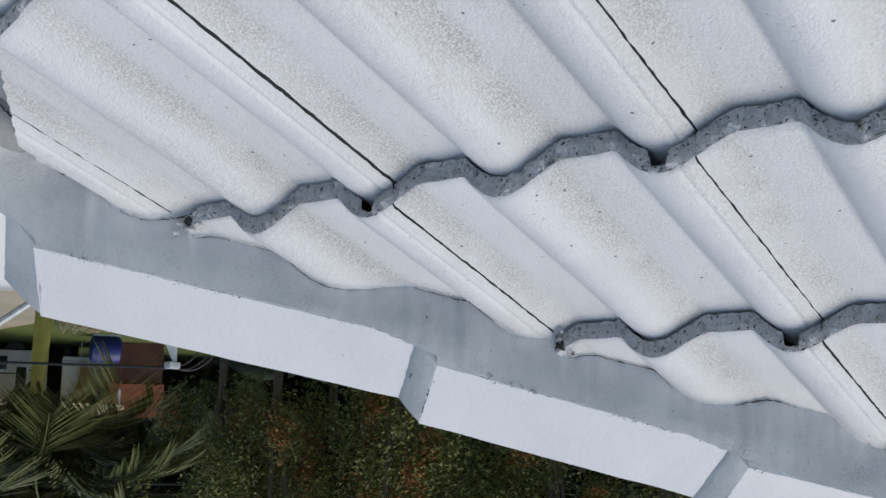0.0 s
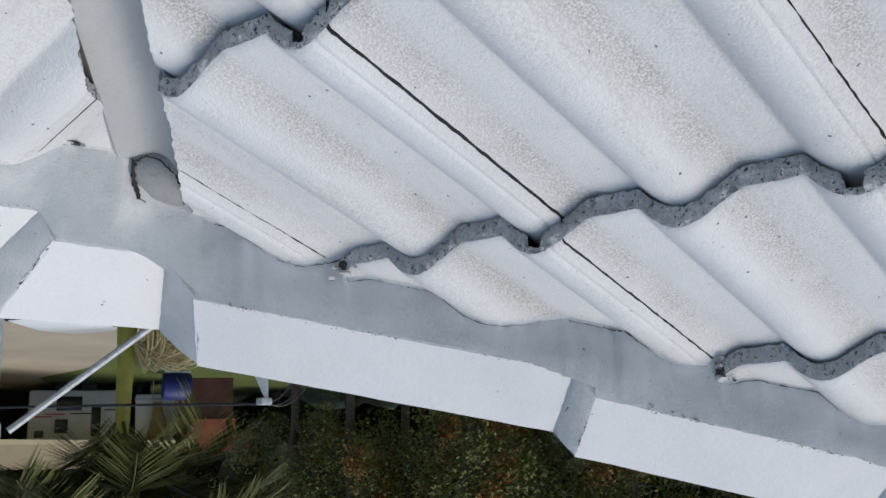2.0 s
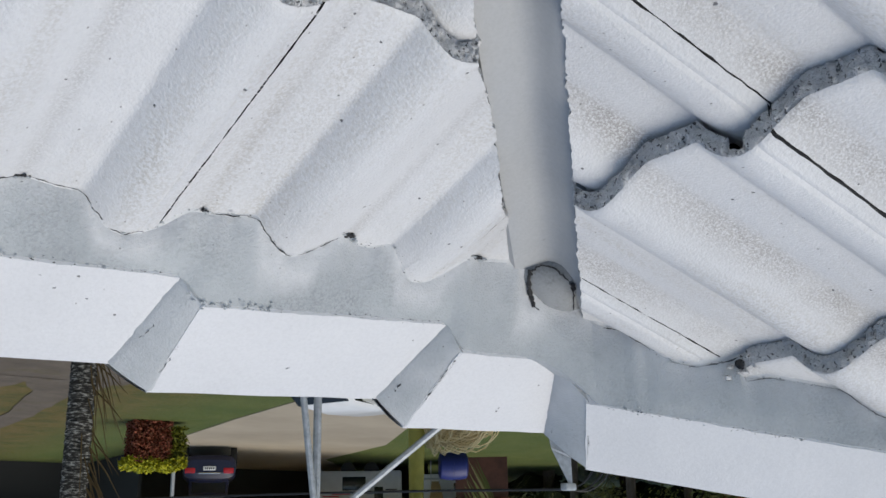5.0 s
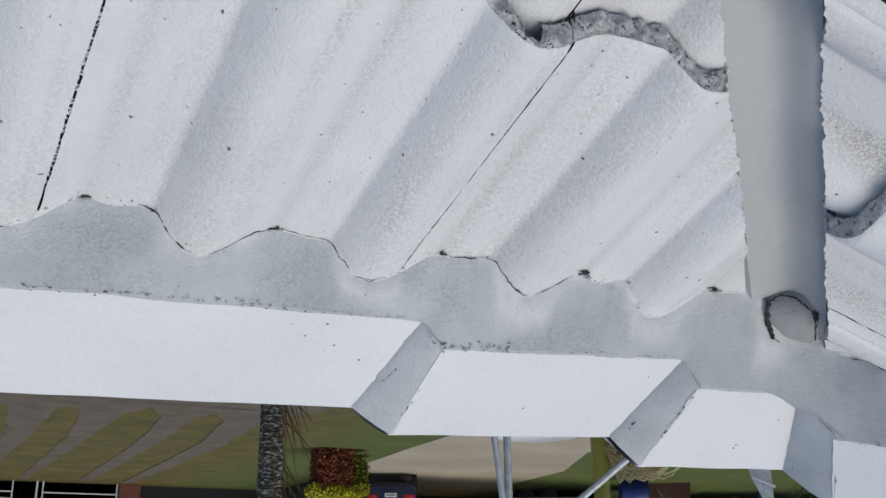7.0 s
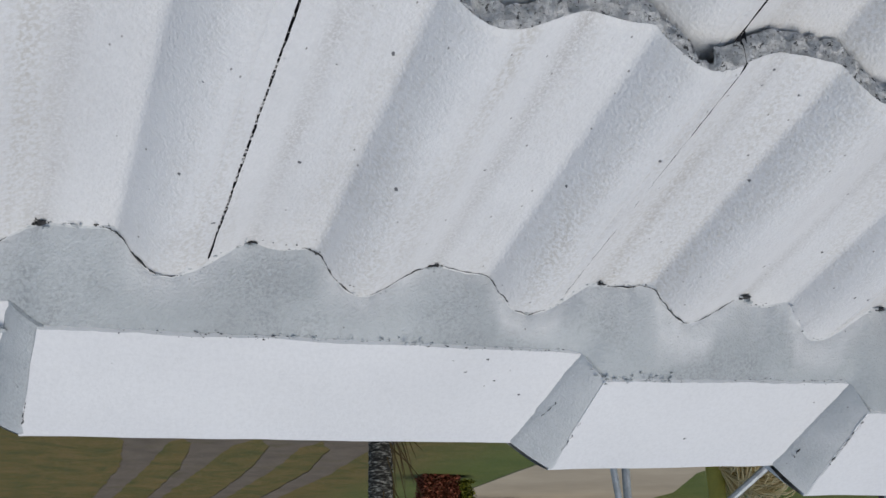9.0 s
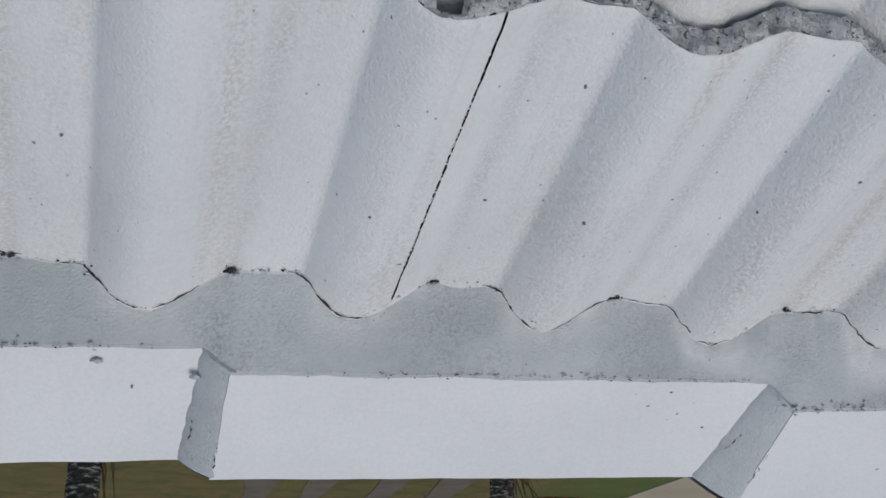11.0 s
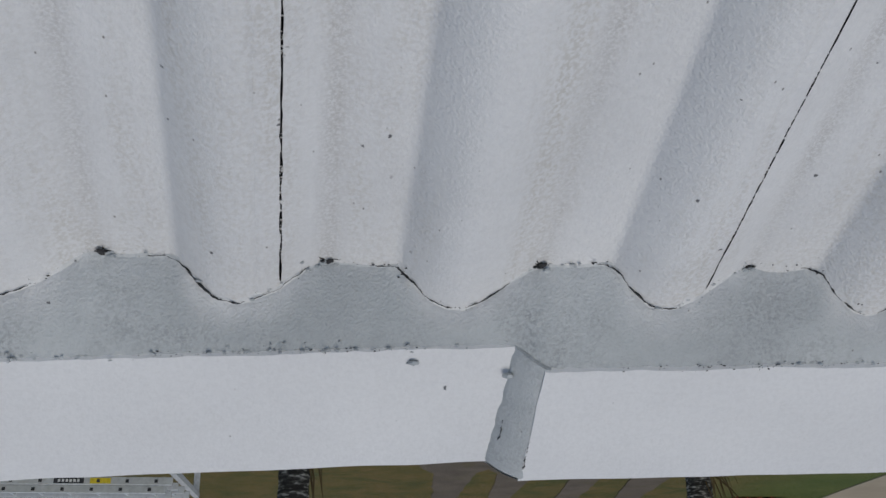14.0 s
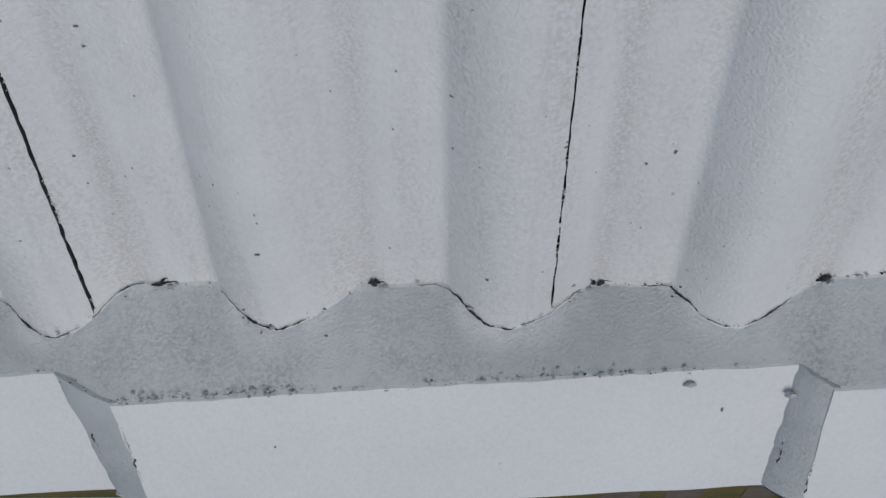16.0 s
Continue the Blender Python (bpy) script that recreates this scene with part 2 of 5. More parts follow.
def tile_mesh(seed, across, down, lean0, lean1, gap, width=COVER, rows=TILE_ROWS, steps=32):
    """One interlocking tile with its nose at the origin, in the slope's own directions."""
    bm = bmesh.new()
    lay = bm.verts.layers.float.new("dirt_shade")
    up = Vector((0, 0, 1))
    w = COVER - gap
    ss = sorted([gap / 2 + w * i / steps for i in range(steps + 1)] + [0.0105, 0.0125, 0.0145, 0.0165, 0.0185, 0.0615, 0.064, 0.0665, 0.069, 0.072, 0.116, 0.2115, 0.214, 0.2165, 0.219, 0.222, 0.266])

    def place(s, f):
        """Across the tile, on its own width and lean."""
        return across * (s * width / COVER - (lean0 + (lean1 - lean0) * s / COVER) * f)

    def top(s, f):
        wob = 0.0007 * n3(s * 9 + seed, f * 5, seed)
        edge = -0.0022 * max(0.0, 1 - f / 0.006) ** 2
        lip = -0.0016 * max(0.0, 1 - abs(s - 0.0145) / 0.003) - 0.0012 * max(0.0, 1 - abs(s - w) / 0.018)
        if s > w or s < gap:
            s += 0.0005 * n3(f * 30, seed, s * 9) + 0.0010 * n3(f * 130, seed, s * 9)
        return place(s, f) - down * f + up * (T * f + LIFT * (1 - f / GAUGE) + roll(s) + wob + edge + lip)

    def inner(s):
        """Nought at the two ends, where the next tile's nose meets it."""
        return min(1.0, s / 0.005, (COVER - s) / 0.005)

    def chip(s):
        return (0.0016 * n3(s * 190, seed * 3, 1.0) + 0.0016 * n3(s * 40, seed, 5.0)) * max(0.0, inner(s))

    surf = [[top(s, f) + down * (chip(s) if f < 0.003 else 0) for s in ss] for f in rows]
    vs = grid(bm, surf)
    for row, f in zip(vs, rows):
        for v, s in zip(row, ss):
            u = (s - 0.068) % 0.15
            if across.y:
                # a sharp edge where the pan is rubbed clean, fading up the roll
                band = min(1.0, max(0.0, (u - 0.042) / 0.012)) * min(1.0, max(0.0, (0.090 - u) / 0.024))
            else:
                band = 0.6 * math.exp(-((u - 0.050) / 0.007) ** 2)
            # dirt with some added strength, standing in for the side slope's dimmer light
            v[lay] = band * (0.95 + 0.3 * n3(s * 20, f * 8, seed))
    # the nose: a rough, pitted face down to the tile below; beside the side lap an open notch and a tongue of mortar
    fine = sorted([COVER * i / 150 for i in range(151)] + [0.0232, 0.0242, 0.0398, 0.0408])
    levels = (0.0, 0.1, 0.24, 0.38, 0.52, 0.66, 0.8, 0.92, 1.0)
    faces = []
    for fr in levels:
        line = []
        for s in fine:
            low = roll(s) + 0.0034 + 0.0016 * n3(s * 60, seed, 8.0) + 0.0012 * n3(s * 210, seed, 2.0)
            hi = LIFT + roll(s) - 0.0024
            push = 0.0010 * math.sin(fr * math.pi) - 0.002 * fr
            torn = 0.0022 * n3(fr * 3.1, seed, 6.0)
            if 0.0236 + torn < s < 0.0403 + torn:
                low = hi - 0.006 - 0.003 * n3(s * 120, seed, 4.0)
            elif s <= 0.0236:
                push += 0.0030 * math.sin(min(1.0, fr * 1.3) * math.pi) * min(1.0, s / 0.008)
                hi -= 0.0025 * max(0.0, n3(s * 180, seed, 3.0)) * inner(s)
            z = hi + (low - hi) * fr
            rag = 0
            if fr > 0:
                body = min(1.0, 4 * fr) * (1.0 if fr < 1 else 0.5) * inner(s)
                coarse = n3(s * 95, z * 95, seed * 2.0)
                rag = body * (0.0042 * coarse + 0.0032 * n3(s * 240, z * 240, seed) - 0.010 * max(0.0, n3(s * 150, z * 150, seed + 9) - 0.25))
            line.append(place(s, 0) + down * (chip(s) + push + rag) + up * z)
        faces.append(line)
    fv = [[bm.verts.new(p) for p in line] for line in faces]
    for a, b in zip(fv, fv[1:]):
        for j in range(len(a) - 1):
            bm.faces.new((a[j], b[j], b[j + 1], a[j + 1])).material_index = 1
    # the two flanks of the side laps, near black for the shade in the joint
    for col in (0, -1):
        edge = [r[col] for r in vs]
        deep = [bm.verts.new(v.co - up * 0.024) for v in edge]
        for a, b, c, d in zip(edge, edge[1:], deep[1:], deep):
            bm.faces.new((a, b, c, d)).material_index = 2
    return bm


def cut(bm, point, normal):
    """Keeps what lies on the side that the normal points to, and leaves a chipped edge."""
    bmesh.ops.bisect_plane(bm, geom=bm.verts[:] + bm.edges[:] + bm.faces[:], plane_co=point, plane_no=normal, clear_inner=True)
    n = Vector(normal).normalized()
    rim = [e for e in bm.edges if e.is_boundary and all(abs((v.co - Vector(point)).dot(n)) < 1e-4 for v in e.verts)]
    if not rim:
        return
    bmesh.ops.subdivide_edges(bm, edges=rim, cuts=3)
    verts = {v for e in bm.edges if e.is_boundary for v in e.verts if abs((v.co - Vector(point)).dot(n)) < 1e-4}
    for v in verts:
        c = v.co
        v.co = c + n * (0.0016 * n3(c.x, c.y, c.z, 38) + 0.0024 * n3(c.x, c.y, c.z, 210))
    rim = [e for e in bm.edges if e.is_boundary and all(v in verts for v in e.verts)]
    ext = bmesh.ops.extrude_edge_only(bm, edges=rim)
    for g in ext["geom"]:
        if isinstance(g, bmesh.types.BMVert):
            g.co += Vector((0, 0, -0.014)) + n * 0.003
        elif isinstance(g, bmesh.types.BMFace):
            g.material_index = 1


def slope_point(name, s, d):
    across, down, nose, joint = SLOPES[name]
    return across * s + down * d + Vector((0, 0, Z0 - T * d))


R2 = math.sqrt(0.5)
CUTS = {
    # each slope keeps what lies inside its ridge, hip and valley
    "front": [((-0.012, 0, 0), (R2, R2, 0)), ((0, -0.045, 0), (0, -1, 0)), ((3.4, 0, 0), (-1, 0, 0))],
    "side": [((-0.104, 0, 0), (-R2, -R2, 0)), ((0.03, -0.03, 0), (R2, -R2, 0)), ((0, -4.0, 0), (0, 1, 0))],
    "rear": [((0, 0.045, 0), (0, 1, 0)), ((3.4, 0, 0), (-1, 0, 0))],
    # the same slope, where it runs up beyond the hip
    "rear_hip": [((-0.03, 0.03, 0), (-R2, R2, 0)), ((-2.4, 0, 0), (1, 0, 0))],
}


def build_slope(name, label, cols, courses):
    across, down, nose, joint = SLOPES[name]
    root = tagged(new("roof_" + name), label, "roof", kind="structure")
    shared = {}
    mats = [TILES[name], NOSE, GAP_DARK]
    for r in courses:
        for c in cols:
            d = nose + GAUGE * r
            skew, origin = SKEW[name]
            if name == "front":
                s, width = joint_front(c, d), joint_front(c + 1, d) - joint_front(c, d)
                leans = (lean(c), lean(c + 1)) if r == 0 else (skew, skew)
                gap = 0.0044 if c < -1 else 0.0024 if c < 0 else 0.0018 if c == 0 else 0.0011
            else:
                s, width, leans, gap = joint + COVER * c + skew * (d - origin), COVER, (skew, skew), GAPS[name]
            at = slope_point(name, s, d)
            corners = [at + across * a - down * b for a in (0, width) for b in (0.012, 0.345)]
            cuts = CUTS["rear_hip" if name == "rear" and at.x < 0.15 else name]
            side = [[(p - Vector(co)).dot(Vector(no)) for p in corners] for co, no in cuts]
            if any(max(row) < 0.012 for row in side):
                continue
            jig = random.Random(r * 91 + c * 7 + len(name))
            at = at + Vector((0, 0, jig.uniform(-0.0012, 0.0012))) + across * jig.uniform(-0.0004, 0.0004)
            if all(min(row) > 0 for row in side):
                kind = ((r * 3 + c * 5) % 4, leans, round(width, 5), gap)
                if kind not in shared:
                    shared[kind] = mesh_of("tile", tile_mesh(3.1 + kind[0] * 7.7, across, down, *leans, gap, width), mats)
                ob = new("tile", shared[kind])
            else:
                bm = tile_mesh(r * 1.3 + c * 2.9, across, down, *leans, gap, width)
                bmesh.ops.translate(bm, verts=bm.verts[:], vec=at)
                for co, no in cuts:
                    cut(bm, co, no)
                if not bm.faces:
                    bm.free()
                    continue
                bmesh.ops.translate(bm, verts=bm.verts[:], vec=-at)
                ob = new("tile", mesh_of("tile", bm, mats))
            ob.location = at
            ob.parent = root
    return root


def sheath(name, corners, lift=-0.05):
    """The unseen boarding under the tiles of a slope, near black so that gaps look deep."""
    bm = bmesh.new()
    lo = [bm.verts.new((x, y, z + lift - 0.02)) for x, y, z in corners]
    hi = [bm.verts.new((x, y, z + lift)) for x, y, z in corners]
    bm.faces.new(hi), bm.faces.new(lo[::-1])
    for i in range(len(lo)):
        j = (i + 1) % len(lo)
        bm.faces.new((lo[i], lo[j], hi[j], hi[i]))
    return part(name, bm, GAP_DARK, None, smooth=False)


front_roof = build_slope("front", "white painted concrete roof tiles below a ridge", range(-6, 9), range(0, 7))
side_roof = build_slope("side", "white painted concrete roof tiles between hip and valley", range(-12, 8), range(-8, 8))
rear_roof = build_slope("rear", "white painted concrete roof tiles beyond the ridge", range(-12, 10), range(-12, 7))
zf = lambda d: Z0 - T * d
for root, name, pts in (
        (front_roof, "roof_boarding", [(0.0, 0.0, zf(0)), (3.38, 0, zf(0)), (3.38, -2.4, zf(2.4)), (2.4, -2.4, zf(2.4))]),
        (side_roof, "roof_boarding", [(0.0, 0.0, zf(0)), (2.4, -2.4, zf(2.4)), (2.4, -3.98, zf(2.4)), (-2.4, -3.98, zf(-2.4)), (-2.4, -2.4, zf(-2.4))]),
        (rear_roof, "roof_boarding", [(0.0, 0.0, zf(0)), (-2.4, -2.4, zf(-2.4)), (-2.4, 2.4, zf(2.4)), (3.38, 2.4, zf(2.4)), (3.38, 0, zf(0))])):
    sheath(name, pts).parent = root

# ---- valley gutter ----
bm = bmesh.new()
rows = []
for i in range(90):
    a = -0.02 + 2.4 * i / 89
    line = []
    for j in range(-8, 9):
        p = j / 8 * 0.078
        x, y = a + (p - 0.058) * 0.5, -a + (p - 0.058) * 0.5
        fold = math.sqrt((p * 0.5) ** 2 + 0.0015 ** 2) - 0.0015
        edge = 0.015 * max(0.0, 1 - abs(p + 0.046) / 0.03) - 1.0 * max(0.0, p - 0.048)
        z = Z0 - T * a + edge + 0.002 + T * fold * 1.0 + 0.0008 * n3(x, y, 0, 14)
        line.append((x, y, z))
    rows.append(line)
grid(bm, rows)
valley = tagged(part("valley_gutter", bm, VALLEY), "grey painted metal valley gutter between two slopes", "valley gutter", kind="structure")


# ---- ridge and hip caps ----
def cap_mesh(a0, a1, e0, e1, b0, b1, thick=0.016, steps=64, seed=0.0):
    """An angular cap between two ends: apex a, near edge e, far edge b at each end."""
    bm = bmesh.new()
    a0, a1, e0, e1, b0, b1 = map(Vector, (a0, a1, e0, e1, b0, b1))
    along = (a1 - a0).normalized()
    rows = []
    for i in range(steps + 1):
        f = i / steps
        a, e, b = a0.lerp(a1, f), e0.lerp(e1, f), b0.lerp(b1, f)
        line = []
        m = 7
        for side, q in ((e, range(m, 0, -1)), (b, range(0, m + 1))):
            for k in q:
                g = k / m
                p = a.lerp(side, g)
                soft = 0.0012 * (1 - min(1, g / 0.12)) ** 2 - 0.0018 * (1 - g)
                p = p - Vector((0, 0, soft))
                p += Vector((0, 0, 1)) * 0.0012 * n3(p.x + seed, p.y, p.z, 18)
                if k == m:
                    p += (side - a).normalized() * (0.0010 * n3(p.x, p.y, seed, 90) + 0.0011 * n3(p.x, p.y, seed, 240)) + Vector((0, 0, 0.0006 * n3(p.x, p.y, seed, 60)))
                if i in (0, steps):
                    p += along * 0.0012 * n3(p.x, p.y, p.z + seed, 70)
                line.append(p)
        rows.append(line)
    top = grid(bm, rows)
    low = [[bm.verts.new(v.co - Vector((0, 0, thick))) for v in r] for r in top]
    for r0, r1 in zip(low, low[1:]):
        for j in range(len(r0) - 1):
            bm.faces.new((r0[j], r1[j], r1[j + 1], r0[j + 1]))
    for t, l in ((top[0], low[0]), (top[-1], low[-1]), ([r[0] for r in top], [r[0] for r in low]), ([r[-1] for r in top], [r[-1] for r in low])):
        for j in range(len(t) - 1):
            bm.faces.new((t[j], t[j + 1], l[j + 1], l[j]))
    return bm


def ridge_cap(x0, x1, za0, za1, ze0, ze1, ex0=None, ex1=None, seed=0.0):
    """A cap on the level ridge. The covering end is x1's or x0's, by the heights given."""
    ex0, ex1 = x0 if ex0 is None else ex0, x1 if ex1 is None else ex1
    bm = cap_mesh((x0, 0, za0), (x1, 0, za1), (ex0, -0.103, ze0), (ex1, -0.103, ze1), (ex0, 0.103, ze0), (ex1, 0.103, ze1), seed=seed)
    return part("ridge_cap", bm, CAP)


CAPS = [
    # apex from, to; apex heights; edge heights; edge from, to
    (-0.055, 0.183, 3.925, 3.932, 3.861, 3.866, 0.0, 0.180),
    (0.150, 0.474, 3.899, 3.916, 3.835, 3.854, 0.150, 0.468),
    (0.440, 0.934, 3.890, 3.905, 3.829, 3.845, 0.440, 0.929),
    (0.900, 1.418, 3.887, 3.912, 3.825, 3.850, 0.900, 1.424),
    (1.380, 1.880, 3.887, 3.910, 3.822, 3.848, None, None),
    (1.850, 2.340, 3.887, 3.910, 3.822, 3.848, None, None),
    (2.310, 2.800, 3.887, 3.910, 3.822, 3.848, None, None),
    (2.770, 3.380, 3.887, 3.910, 3.822, 3.848, None, None),
]
ridge_caps = []
for i, row in enumerate(CAPS):
    ridge_caps.append(ridge_cap(*row, seed=i * 3.3))
    tagged(ridge_caps[-1], "white painted angular concrete cap on the ridge", "ridge cap", "ridge caps")


def hip_frame(h, perp, z):
    """A point by its plan distance up the hip (as x = y = -h), across it, and its height."""
    return Vector((-h + perp * R2, -h - perp * R2, z))


# plan distance up the hip and apex height, at the lower and the upper visible end
HIPS = [(0.047, 0.348, 3.972, 4.060), (0.366, 0.616, 4.090, 4.178), (0.634, 0.90, 4.203, 4.285), (0.918, 1.20, 4.31, 4.40), (1.218, 1.50, 4.425, 4.515), (1.518, 1.80, 4.54, 4.63), (1.818, 2.10, 4.655, 4.745), (2.118, 2.32, 4.77, 4.83)]
for i, (h0, h1, z0, z1) in enumerate(HIPS):
    # the upper end runs on under the next cap
    k = (z1 - z0) / (h1 - h0)
    g, zg = h1 + 0.012, z1 + k * 0.012
    bm = cap_mesh(hip_frame(h0, 0, z0), hip_frame(g, 0, zg), hip_frame(h0 + 0.004, 0.094, z0 - 0.063), hip_frame(g + 0.004, 0.105, zg - 0.062),
                  hip_frame(h0 + 0.004, -0.094, z0 - 0.063), hip_frame(g + 0.004, -0.105, zg - 0.062), seed=40 + i * 2.1)
    tagged(part("hip_cap", bm, CAP), "white painted angular concrete cap along the hip", "hip cap", "hip caps")


# ---- grey pointing under the caps ----
def front_s(x, d):
    """Place across the tile columns of the front slope, on their own widths."""
    c = math.floor((x - 0.816) / COVER)
    while x < joint_front(c, d):
        c -= 1
    while x >= joint_front(c + 1, d):
        c += 1
    a, b = joint_front(c, d), joint_front(c + 1, d)
    return COVER * (c + (x - a) / (b - a))


def front_z(x, y):
    """Top of the tiles on the front slope."""
    d = -y
    nose = NOSE_FRONT + GAUGE * math.ceil((d - NOSE_FRONT) / GAUGE)
    return Z0 - T * d + LIFT * (1 - (nose - d) / GAUGE) + roll(front_s(x, d))


def side_z(x, y):
    nose = -0.092 + GAUGE * math.ceil((x + 0.092) / GAUGE - 1e-6)
    return Z0 - T * x + LIFT * (1 - (nose - x) / GAUGE) + roll(y + 0.538 - SKEW["side"][0] * (x - SKEW["side"][1]))


def edge_z(row, x):
    x0 = row[0] if row[6] is None else row[6]
    x1 = row[1] if row[7] is None else row[7]
    return row[4] + (row[5] - row[4]) * (x - x0) / (x1 - x0)


# foot of the mortar over each joint, on the apex and on the lower edge of the covered cap
BANDS = [(0.218, 0.196), (0.512, 0.488), (0.960, 0.949), (1.452, 1.466), (1.91, 1.91), (2.37, 2.37), (2.83, 2.83)]


def ridge_edge(x):
    for (x0, x1, za0, za1, ze0, ze1, ex0, ex1), low, (foot_a, foot) in zip(CAPS, CAPS[1:], BANDS):
        b = x1 if ex1 is None else ex1
        if b < x < foot:
            # the bed climbs over the joint with the mortar
            return ze1 + (edge_z(low, foot) - ze1) * (x - b) / (foot - b)
    for x0, x1, za0, za1, ze0, ze1, ex0, ex1 in CAPS:
        a, b = (x0 if ex0 is None else ex0), (x1 if ex1 is None else ex1)
        if a <= x <= b:
            return ze0 + (ze1 - ze0) * (x - a) / (b - a)
    return CAPS[-1][5]


def hip_edge(h):
    for i, (h0, h1, z0, z1) in enumerate(HIPS):
        if h <= h1 + 0.016:
            f = (h - h0) / (h1 - h0)
            return z0 - 0.062 + (z1 - z0) * f
    return HIPS[-1][3] - 0.062


def smoothed(fn, x, w=0.03):
    return sum(fn(x + w * (k / 4 - 1)) for k in range(9)) / 9


def spray(bm, vs, weights):
    """Marks how much roof paint, and on the hip added brightening, lies on each point of a bed."""
    lay = bm.verts.layers.float["spray"]
    for row, w in zip(vs, weights):
        for k, v in enumerate(row):
            f = max(0.0, (k - 4.5 + 6 * max(0.0, w - 1)) / 5.5)
            v[lay] = min(1.0, w * f ** 1.3 * 1.25)


pointing = tagged(new("ridge_pointing"), "cracked grey mortar pointing between caps and tiles", "mortar pointing", kind="structure")
bm = bmesh.new()
bm.verts.layers.float.new("spray")
contact, rows, raw = [], [], []
STEP = 0.004
XS = [0.10 + i * STEP for i in range(int(3.26 / STEP))]
for x in XS:
    # run down and out from the cap's edge till it meets the tile
    ze = smoothed(ridge_edge, x) - 0.002
    fall = 1.75 + 0.35 * n3(x, 3.0, 0, 5)
    hit_y = -0.18
    for k in range(80):
        if ze - fall * 0.002 * k <= front_z(x, -0.099 - 0.002 * k) + 0.0015:
            hit_y = -0.099 - 0.002 * k
            break
    raw.append(min(-0.117, hit_y))
for i, x in enumerate(XS):
    ze = smoothed(ridge_edge, x, 0.009) - 0.002
    win = [(7 - abs(j), raw[i + j]) for j in range(-6, 7) if 0 <= i + j < len(raw)]
    hit_y = sum(w * y for w, y in win) / sum(w for w, y in win) + 0.0030 * n3(x, 6, 0, 40) + 0.0016 * n3(x, 8, 0, 120)
    q = (front_s(x, 0.14) - 0.064) % 0.15
    if q < 0.06:
        hit_y += (0.005 + 0.007 * min(1.0, max(0.0, (0.60 - x) / 0.15))) * math.sin(math.pi * q / 0.06)
        hit_y = min(hit_y, -0.110)
    zs = [front_z(x + 0.004 * j, hit_y) for j in (-2, -1, 0, 1, 2)]
    zc = max(front_z(x, hit_y), sum(zs) / 5) + 0.001
    top = ze - 0.0006 + 0.0012 * n3(x, 2.0, 0, 140)
    pts = [(x, -0.06, ze - 0.006), (x, -0.098, top)]
    n = 8
    belly = 0.004 + 0.004 * n3(x, 9.0, 0, 9)
    for k in range(n + 1):
        f = k / n
        yy = -0.1048 + (hit_y + 0.1048) * f
        zz = top + (zc - top) * f
        bow = math.sin(f * math.pi) * belly + 0.0016 * n3(x, yy, zz, 30) * math.sin(f * math.pi)
        pts.append((x, yy - bow * 0.8, zz + bow * 0.5))
    pts.append((x, hit_y - 0.005 - 0.002 * n3(x, 1, 0, 60), front_z(x, hit_y - 0.005) - 0.0015))
    rows.append(pts)
    contact.append(Vector((x, hit_y - 0.0025, max(front_z(x, hit_y - 0.0025), zc - 0.002) + 0.0012)))
ridge_rows, ridge_spray = rows, [min(1.0, 0.25 + 1.1 * roll(front_s(c.x, -c.y)) / AMP) + 0.28 * min(1.0, max(0.0, (0.68 - c.x) / 0.14)) for c in contact]
ridge_first = rows[0]

# hip side
rows, hip_contact = [], []
for i in range(int(2.2 / STEP)):
    h = 0.06 + i * STEP
    ze = smoothed(hip_edge, h, 0.045) - 0.002
    perp0 = smoothed(lambda u: 0.097 + 0.012 * ((u - 0.05) % 0.3) / 0.3, h, 0.06)
    hit_p = 0.21
    fall = 6.0 + 1.2 * n3(h, 7.0, 2.0, 5)
    for k in range(70):
        pp = perp0 + 0.002 * k
        q = hip_frame(h, pp, 0)
        if ze - fall * 0.002 * k <= side_z(q.x, q.y) + 0.0015:
            hit_p = max(pp, perp0 + 0.009)
            break
    hit_p += 0.0030 * n3(h, 5.0, 1, 55) + 0.0018 * n3(h, 8.0, 1, 150)
    end = hip_frame(h, hit_p, 0)
    end.z = side_z(end.x, end.y) + 0.001
    top = ze - 0.0004 + 0.0012 * n3(h, 2.0, 5, 140)
    start = hip_frame(h, perp0 + 0.0045, top)
    pts = [hip_frame(h, 0.05, ze - 0.006), hip_frame(h, perp0 - 0.003, top)]
    for k in range(9):
        f = k / 8
        p = start.lerp(end, f)
        bow = math.sin(f * math.pi) * (0.004 + 0.004 * n3(h, 4, 0, 9)) + 0.0016 * n3(p.x, p.y, p.z, 30) * math.sin(f * math.pi)
        p += Vector((R2, -R2, 0.6)) * bow
        pts.append(p)
    q = hip_frame(h, hit_p + 0.004 + 0.002 * n3(h, 1, 0, 60), 0)
    pts.append((q.x, q.y, min(side_z(q.x, q.y), end.z) - 0.002))
    rows.append(pts)
    hip_contact.append(end + Vector((0.001, -0.001, 0.0012)))
# overspray, raised along the hip to lighten a bed that faces away from the sun
hip_spray_lit = [0.52 + 0.45 * roll(c.y + 0.538) / AMP for c in hip_contact]

# bed at the corner, from the ridge's side round to the hip's, over the head of the valley
corner = []
